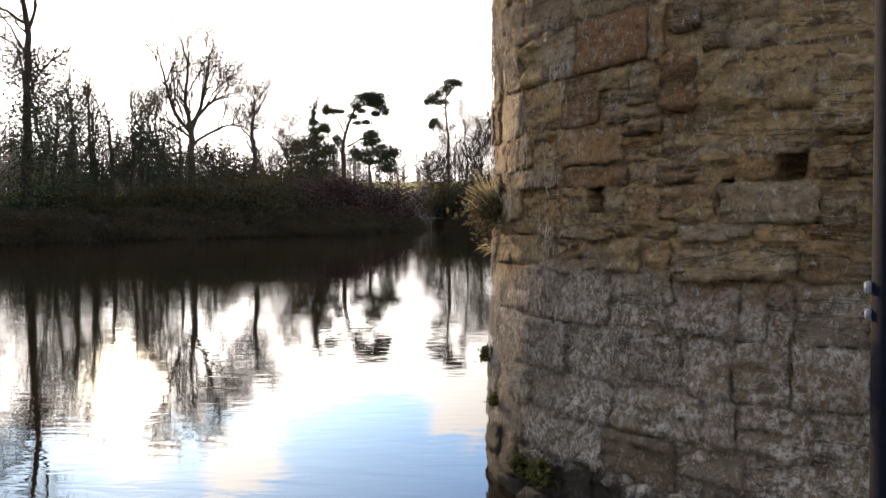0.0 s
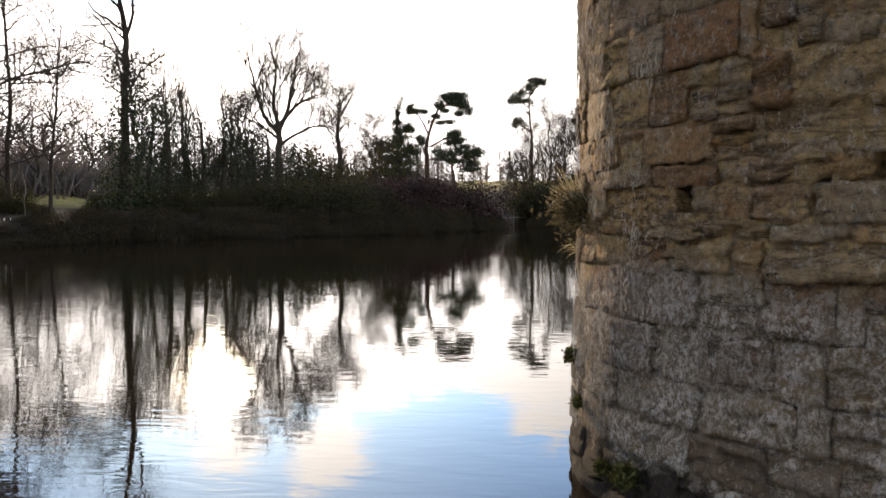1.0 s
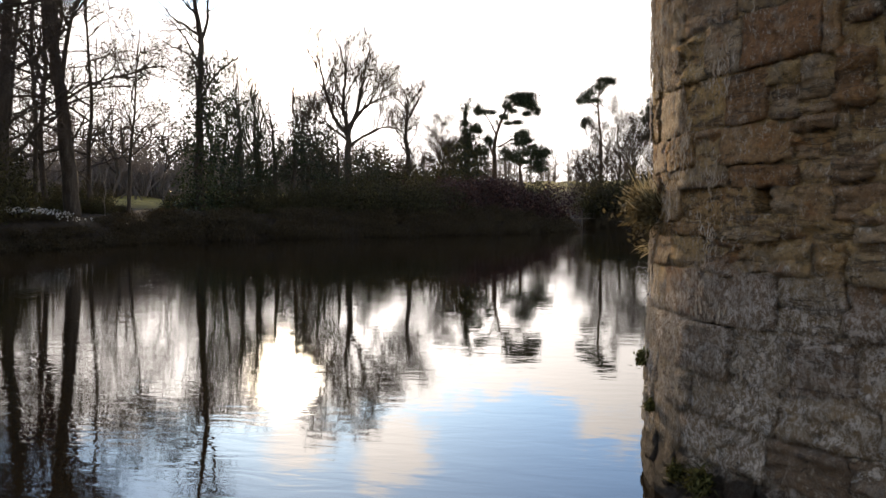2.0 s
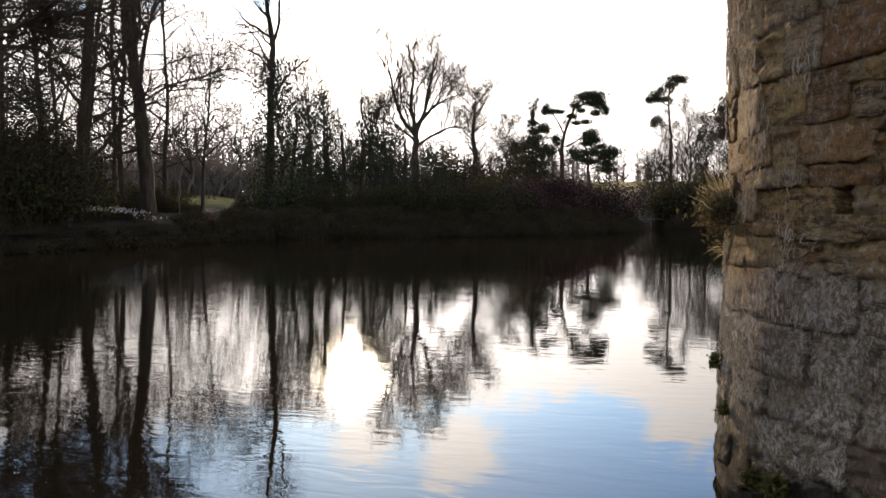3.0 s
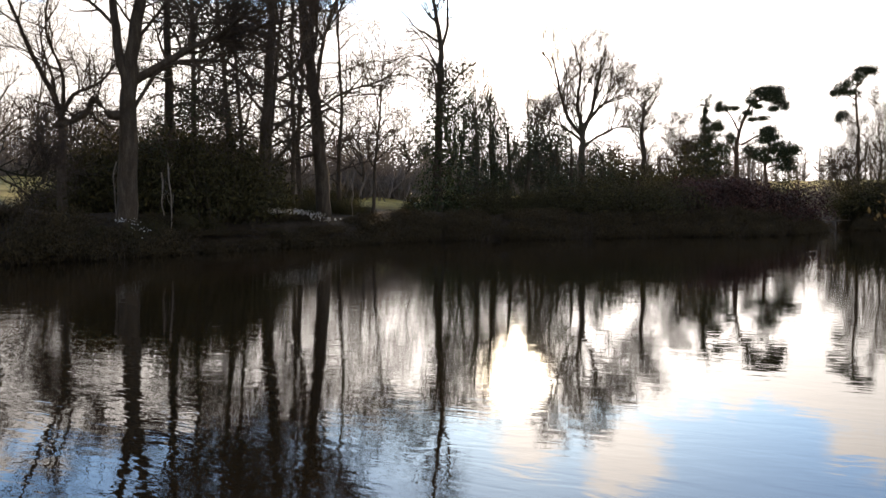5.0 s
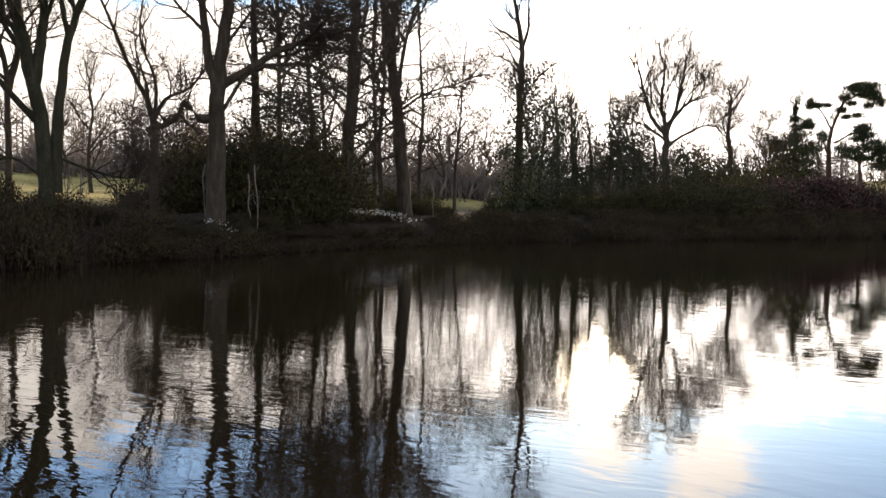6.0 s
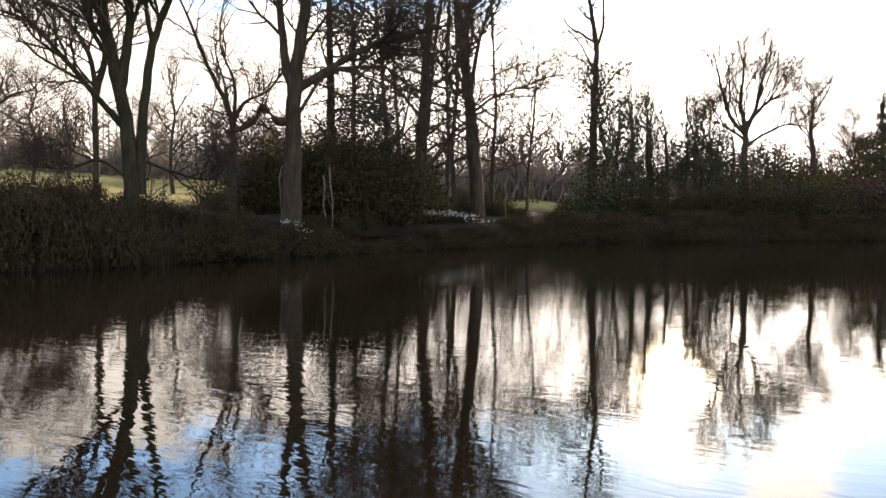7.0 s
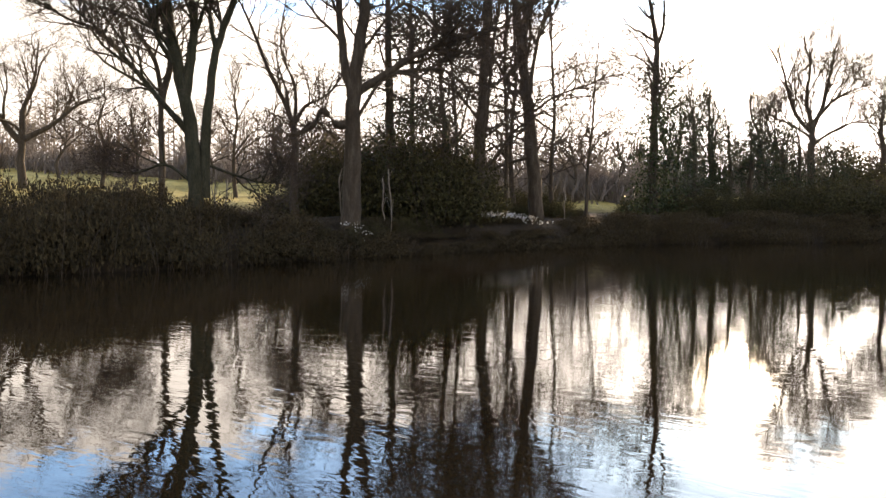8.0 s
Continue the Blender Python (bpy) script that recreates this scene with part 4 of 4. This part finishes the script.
# ---- shrubs ----
def bush_mesh(seed, w, d, h, n, leaf, mat):
    rng = np.random.default_rng(seed)
    lobes = rng.uniform(-1, 1, (16, 3)) * (0.42, 0.42, 0.0) * (w, d, 1)
    top = h * rng.uniform(0.55, 1.0, 16)
    rad = rng.uniform(0.16, 0.32, 16) * w
    pick = rng.integers(0, 16, n)
    dirs = rng.normal(size=(n, 3))
    dirs /= np.linalg.norm(dirs, axis=1, keepdims=True)
    dirs[:, 2] = np.abs(dirs[:, 2])
    rr = rng.uniform(0.55, 1.08, (n, 1)) ** 0.6
    q = dirs * rr * np.stack([rad[pick], rad[pick] * d / w, top[pick]], 1)
    q += lobes[pick]
    q[:, 2] = np.maximum(q[:, 2], rng.uniform(0, 0.3 * h, n))
    v, f = leaves(rng, q, leaf, 1.0, 0.5)
    return mesh_of("foliage", v, f, mat)


def twig_mesh(seed, w, h, n, mat):
    r = random.Random(seed)
    polys = []
    for _ in range(n):
        a, b = r.uniform(-0.42, 0.42) * w, r.uniform(-0.3, 0.3) * w
        l = r.uniform(0.35, 0.82) * h
        e = Vector((a + r.gauss(0, 0.38) * h, b + r.gauss(0, 0.3) * h, l))
        mid = Vector((a, b, 0)).lerp(e, 0.5) + Vector((r.gauss(0, 0.1), r.gauss(0, 0.1), 0.1 * h))
        polys.append(([Vector((a, b, -0.2)), mid, e], [0.022, 0.014, 0.005]))
    v, f = tubes(polys, 3)
    return mesh_of("brushwood", v, f, mat, True)


def shrub(name, m, foliage, stems, label, group):
    t = thing(name, m, label, "shrub", group)
    part("brushwood", stems, t, kind="stuff")
    part("foliage", foliage, t, kind="stuff")
    return t


GREENS = [(bush_mesh(300 + i, 4.5, 3.0, 1.5, 5200, 0.065, M_SHRUB), twig_mesh(310 + i, 4.5, 1.6, 50, M_BARK)) for i in range(3)]
REDS = [(bush_mesh(330 + i, 9.0, 6.0, 4.2, 12000, 0.13, M_SHRUB_RED), twig_mesh(340 + i, 9.0, 4.6, 160, M_BARK)) for i in range(2)]
DARKS = [(bush_mesh(350 + i, 8.0, 6.0, 4.0, 13000, 0.095, M_YEW), twig_mesh(360 + i, 8.0, 4.4, 110, M_BARK)) for i in range(2)]


def shore_point(s):
    """The place s metres along the outer shore from its south-west corner, and the way of the shore there."""
    for a, b in zip(SHORE, SHORE[1:]):
        ln = float(np.hypot(*(b - a)))
        if s <= ln:
            d = (b - a) / ln
            return a + d * s, d
        s -= ln
    return SHORE[-1], d


rg = random.Random(5)
s = 84.0
while s < 280:
    if 206 < s < 258:
        s = 258.0
    q, d = shore_point(s)
    top = float(np.interp(s, [84, 100, 107, 112, 117, 122, 134, 143, 152, 172], [3.9, 3.7, 3.3, 2.7, 1.8, 1.35, 1.4, 2.3, 2.6, 2.7]))
    for row, low in ((0.1, 0.75), (1.5, 0.95), (3.2, 1.0)) if s < 118 else ((-0.1, 0.55), (0.9, 0.85), (2.6, 1.0)):
        out = row + rg.uniform(-0.2, 0.3)
        x, y = q[0] - d[1] * out + d[0] * rg.uniform(-1, 1), q[1] + d[0] * out + d[1] * rg.uniform(-1, 1)
        z = max(0.1, float(ground_height(np.array([x]), np.array([y]))[0])) - 0.15
        k = rg.uniform(0.6, 0.85)
        kz = max(0.25, (top * low - z) / 1.5 * rg.uniform(0.85, 1.12))
        m = pose(x, y, z, 0, 0, math.degrees(math.atan2(d[1], d[0])) + rg.uniform(-25, 25)) @ Matrix.Diagonal((k, k, kz, 1))
        shrub("bank_shrub", m, *rg.choice(GREENS), "low dark evergreen shrub overhanging the moat bank", "bank shrubs")
    s += rg.uniform(2.0, 2.8)

for az, r, kind, k in ((-17.2, 75, "d", 0.95), (-15.0, 78, "d", 1.0), (-12.9, 82, "r", 0.95), (-10.6, 85, "r", 1.0), (-8.6, 88, "r", 1.0), (-8.5, 92, "r", 0.75), (-8.0, 98, "d", 0.45),
                       (-14.8, 96, "d", 1.75), (-19.5, 76, "d", 0.8), (-11.8, 100, "r", 1.1), (-9.0, 104, "d", 1.2),
                       (-2.9, 121, "d", 0.6), (-2.1, 121, "d", 1.15), (-1.6, 119, "d", 1.45), (-0.6, 117, "d", 1.5), (1.2, 114, "d", 1.7), (3.4, 112, "d", 1.6)):
    f, st = (REDS if kind == "r" else DARKS)[rg.randrange(2)]
    m = stand(az, r, 0.3, rg.uniform(-20, 20)) @ Matrix.Diagonal((k, k, k, 1))
    shrub("red_shrub" if kind == "r" else "evergreen_shrub", m, f, st,
          "broad red-brown shrub rounded down to the water" if kind == "r" else "broad dark green shrub on the bank", "large shrubs")
# dark undergrowth below the cedar
for az, r, k in ((-50.8, 40, 0.2), (-49.0, 41, 0.22), (-47.2, 43, 0.25), (-45.4, 45, 0.25), (-43.8, 47, 0.25), (-52.0, 50, 0.4), (-50.5, 49, 0.45), (-49.2, 51, 0.6), (-47.6, 50, 1.05), (-46.0, 50, 1.1), (-44.4, 51, 1.05), (-43.0, 54, 0.95), (-41.6, 58, 0.8), (-46.0, 57, 1.3), (-43.6, 57, 1.2), (-40.4, 61, 0.5), (-38.0, 64, 0.45), (-36.4, 70, 0.5), (-35.0, 66, 0.42), (-33.6, 70, 0.22), (-29.8, 74, 0.4), (-27.8, 71, 0.5), (-26.6, 72, 0.55), (-25.4, 74, 0.5), (-24.2, 74, 0.55), (-23.0, 75, 0.5), (-21.8, 76, 0.55), (-20.6, 77, 0.5)):
    f, st = DARKS[rg.randrange(2)]
    shrub("evergreen_shrub", stand(az, r, 0.3, rg.uniform(-20, 20)) @ Matrix.Diagonal((k, k, k * 1.25, 1)), f, st, "dense dark evergreen undergrowth beneath the trees", "large shrubs")


# ---- far woods ----
def far_woods():
    r = random.Random(77)
    polys = []
    for _ in range(820):
        az, d = r.uniform(-84, 8), r.uniform(135, 250)
        if az > -8:
            d = r.uniform(260, 380)
        elif az > -30:
            d = r.uniform(150, 280)
        q = heading(az) * d
        z = rest(az, d) - 0.5
        h = r.uniform(6, 13)
        base = Vector((q.x, q.y, z))
        polys.append(([base, base + Vector((0, 0, h * 0.5)), base + Vector((r.gauss(0, 0.4), 0, h))], [0.2, 0.13, 0.05]))
        for _ in range(26):
            u = r.uniform(0.08, 0.95)
            p = base + Vector((0, 0, h * u))
            w = h * 0.42 * r.uniform(0.4, 1.1) * (1.15 - u * 0.5)
            a = r.uniform(0, 6.28)
            e = p + Vector((math.cos(a) * w, math.sin(a) * w, w * r.uniform(0.1, 1.0)))
            polys.append(([p, p.lerp(e, 0.5) + Vector((0, 0, -0.1 * w)), e], [0.085, 0.06, 0.026]))
    v, f = tubes(polys, 3)
    ob = new("far_woods", mesh_of("far_woods", v, f, M_FAR_HAZED, True))
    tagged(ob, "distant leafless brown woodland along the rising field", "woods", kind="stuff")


far_woods()


def brush_line(name, az0, az1, r0, r1, h, n, label):
    """A continuous tangle of leafless brushwood along an arc of the meadow."""
    r = random.Random(n)
    polys = []
    A = np.array([r.uniform(az0, az1) for _ in range(n)])
    D = r0 + (r1 - r0) * (A - az0) / (az1 - az0) + np.array([r.gauss(0, 2.5) for _ in range(n)])
    Z = ground_height(D * np.sin(np.radians(A)), D * np.cos(np.radians(A))) - 0.2
    for az, d, z in zip(A.tolist(), D.tolist(), Z.tolist()):
        q = heading(az) * d
        tall = h * (0.75 + 0.35 * math.sin(az * 1.7) * math.sin(az * 0.63 + 1)) * r.uniform(0.45, 1.1)
        e = Vector((q.x + r.gauss(0, 0.35) * tall, q.y + r.gauss(0, 0.35) * tall, z + tall))
        p = Vector((q.x, q.y, z + tall * r.uniform(0, 0.4)))
        polys.append(([p, p.lerp(e, 0.5) + Vector((r.gauss(0, 0.3), r.gauss(0, 0.3), 0.1 * h)), e], [0.075, 0.05, 0.02]))
    v, f = tubes(polys, 3)
    tagged(new(name, mesh_of(name, v, f, M_FAR_HAZED, True)), label, "hedge", kind="stuff")


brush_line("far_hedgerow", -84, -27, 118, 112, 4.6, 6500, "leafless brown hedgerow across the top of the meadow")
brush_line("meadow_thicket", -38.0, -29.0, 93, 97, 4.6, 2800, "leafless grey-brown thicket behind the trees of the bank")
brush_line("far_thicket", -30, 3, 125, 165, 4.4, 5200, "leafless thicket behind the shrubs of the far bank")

# Saplings: the pale timber colour on their bark imitates sunlight striking them.
for seed, az, r, h in ((201, -45.7, 44.5, 3.4), (202, -48.9, 43.5, 3.0), (203, -46.2, 45.0, 2.6), (204, -56.8, 37.5, 2.6), (205, -56.2, 38.5, 2.2), (206, -34.4, 61, 3.0)):
    t = upright(seed, h, 0.022, bend=0.05, kids=(7, 4), lens=(0.9, 0.4), twig=0.008, angle=(20, 45))
    t.build("sapling", stand(az, r), "slim young stem on the bank, sunlight painted into its pale bark", bark=M_OLDWOOD, group="saplings")


# ---- snowdrops on the bank ----
def snowdrops(seed, n, az0, spread, r, slope):
    rng = np.random.default_rng(seed)
    c, st = [], []
    for _ in range(n):
        az = rng.normal(az0, spread)
        d = rng.normal(r, 0.3) + (az - az0) * slope
        q = heading(az) * d
        z = rest(az, d)
        h = 0.45 + rng.uniform(0.0, 0.22)
        st.append(([Vector((q.x, q.y, z - 0.02)), Vector((q.x, q.y, z + h))], [0.006, 0.004]))
        for _ in range(3):
            c.append((q.x + rng.normal(0, 0.04), q.y + rng.normal(0, 0.04), z + h + rng.normal(0, 0.03)))
    t = thing("snowdrop_patch", Matrix.Identity(4), "drift of white flowers catching the sun on the bank top", "flowers", kind="stuff")
    v, f = tubes(st, 3)
    part("greenery", mesh_of("stalks", v, f, M_SHRUB), t, kind="stuff")
    v, f = leaves(rng, c, 0.042, 1, 0.7)
    part("bloom", mesh_of("petals", v, f, M_PETAL), t, kind="stuff")


snowdrops(12, 560, -39.2, 1.35, 54.4, 0.55)
snowdrops(13, 30, -48.0, 0.6, 42.0, 0.2)


# ---- plants on the tower ----
def blades(rng, origin, out, n, length, droop, width, spread):
    """Thin bent blades fanning out from one root."""
    V, F = [], []
    out = Vector(out).normalized()
    for _ in range(n):
        d = (out + Vector(rng.normal(0, spread, 3))).normalized()
        p = Vector(origin) + Vector(rng.normal(0, 0.035, 3))
        ln = length * rng.uniform(0.5, 1.15)
        side = d.cross(Vector(rng.normal(size=3))).normalized() * width
        b = len(V)
        for k in range(4):
            u = k / 3
            c = p + d * ln * u + Vector((0, 0, -droop * ln * u * u))
            w = side * (1 - 0.8 * u)
            V += [c - w, c + w]
        for k in range(3):
            F.append((b + 2 * k, b + 2 * k + 1, b + 2 * k + 3, b + 2 * k + 2))
    return np.array([tuple(v) for v in V]), np.array(F)


def wall_plant(name, angle, z, n, length, label, mat, heart=0.0, droop=0.15, up=0.25, spread=0.55, tips=False):
    rng = np.random.default_rng(int(z * 100) + n)
    a = radians(angle)
    R = tower_radius(z) + 0.01
    root = TOWER + Vector((R * math.cos(a), R * math.sin(a), z))
    t = thing(name, Matrix.Translation(root), label, "plant")
    v, f = blades(rng, (0, 0, 0), (math.cos(a), math.sin(a), up), n, length, droop, 0.0035, spread)
    part("tuft", mesh_of("blades", v, f, mat), t, kind="stuff")
    if tips:
        v, f = blades(rng, (0, 0, 0.02), (math.cos(a), math.sin(a), up + 0.3), n // 4, length * 1.25, -0.25, 0.004, spread)
        part("tip", mesh_of("pale_tips", v, f, M_DRY), t, "pale dry tips", kind="stuff")
    if heart:
        c = rng.normal(0, heart, (420, 3)) + np.array((math.cos(a), math.sin(a), 0)) * heart * 1.3
        v, f = leaves(rng, c, 0.02, 1, 0.5)
        part("foliage", mesh_of("leaves", v, f, M_TUFT if tips else M_MOSS), t, "dull leaves", kind="stuff")


wall_plant("wall_plant", -171, 1.735, 900, 0.165, "bushy dry tuft with pale tips growing out of the tower wall", M_TUFT, 0.075, 0.0, 0.1, 0.7, True)
wall_plant("small_wall_plant", -175, 1.47, 26, 0.12, "small pale dry sprig in a wall joint", M_DRY)
wall_plant("moss_clump", -176, 0.73, 40, 0.04, "dark round moss clump on the tower edge", M_MOSS, 0.02)
wall_plant("fern_sprig", -168, 0.48, 30, 0.06, "small yellow-green sprig in a wall joint", M_MOSS, 0.012)
wall_plant("base_weeds", -150, 0.24, 110, 0.12, "yellow-green weeds along the waterline of the tower", M_MOSS, 0.03, 0.2, 0.5)
wall_plant("base_weeds", -156, 0.22, 70, 0.08, "yellow-green weeds along the waterline of the tower", M_MOSS, 0.02, 0.2, 0.5)



def ivy_stems():
    """Dead clinging stems, mostly running up the wall's rounded edge."""
    r = random.Random(31)
    polys = []
    spots = [(-178 + 34 * r.random() ** 1.4, r.uniform(0.3, 3.6)) for _ in range(90)]
    for _ in range(1700):
        a, z = r.choice(spots)
        a, z = a + r.gauss(0, 1.0), max(0.3, z + r.gauss(0, 0.08))
        n = r.randint(3, 5)
        rad = r.uniform(0.0014, 0.0034)
        step = r.uniform(0.008, 0.02)
        slant = r.gauss(0, 0.10)
        pts = []
        for i in range(n):
            R = tower_radius(z) + 0.012 + r.uniform(0.0, 0.014)
            pts.append(Vector((R * math.cos(radians(a)), R * math.sin(radians(a)), z)))
            z += step
            a += r.gauss(slant, 0.07)
        polys.append((pts, [rad * (1 - 0.6 * i / (n - 1)) for i in range(n)]))
    v, f = tubes(polys, 4)
    t = thing("dead_ivy", Matrix.Translation(TOWER), "pale dead ivy stems clinging to the tower's rounded edge", "plant", kind="stuff")
    part("stem_tangle", mesh_of("stem_tangle", v, f, M_DEADSTEM, True), t, kind="stuff")


ivy_stems()


# ---- footbridge over the far end of the moat ----
def box(c, s):
    x, y, z = (v / 2 for v in s)
    V = np.array([(i * x, j * y, q * z) for i in (-1, 1) for j in (-1, 1) for q in (-1, 1)]) + np.array(c)
    F = np.array([(0, 1, 3, 2), (4, 6, 7, 5), (0, 4, 5, 1), (2, 3, 7, 6), (0, 2, 6, 4), (1, 5, 7, 3)])
    return V, F


q = heading(-4.75) * 118
t = thing("footbridge", pose(q.x, q.y, 0, 0, 0, 4.55), "weathered timber footbridge with post-and-rail sides", "bridge")
part("deck", mesh_of("deck", *box((0, 0, 1.15), (5.0, 1.2, 0.14)), M_OLDWOOD), t)
for side in (-0.55, 0.55):
    for x in (-2.2, -0.75, 0.75, 2.2):
        part("post", mesh_of("post", *box((x, side, 1.0), (0.14, 0.14, 2.8)), M_OLDWOOD), t)
    for z in (1.75, 2.3):
        part("rail", mesh_of("rail", *box((0, side * 1.15, z), (4.9, 0.06, 0.14)), M_OLDWOOD), t)

# ---- dark post beside the tower ----
q = heading(23.9) * 3.2
t = thing("dark_post", pose(q.x, q.y, -1.6, 0, 0, -23.9), "blue-black painted post close beside the tower", "post")
v, f = tubes([([Vector((0.022, 0, 0)), Vector((0.022, 0, 2.5)), Vector((0.022, 0, 5.2))], [0.1, 0.1, 0.1])], 20)
part("shaft", mesh_of("shaft", v, f, M_PAINT, True), t)
for z, w in ((3.07, 0.015), (2.985, 0.013)):
    v, f = tubes([([Vector((-0.082, -0.02, z - w * 1.4)), Vector((-0.086, -0.02, z - w)), Vector((-0.086, -0.02, z + w)), Vector((-0.082, -0.02, z + w * 1.4))], [0.004, w * 0.8, w * 0.8, 0.004])], 12)
    part("fitting", mesh_of("fitting", v, f, M_PALE, True), t, "pale grey fitting on the post")
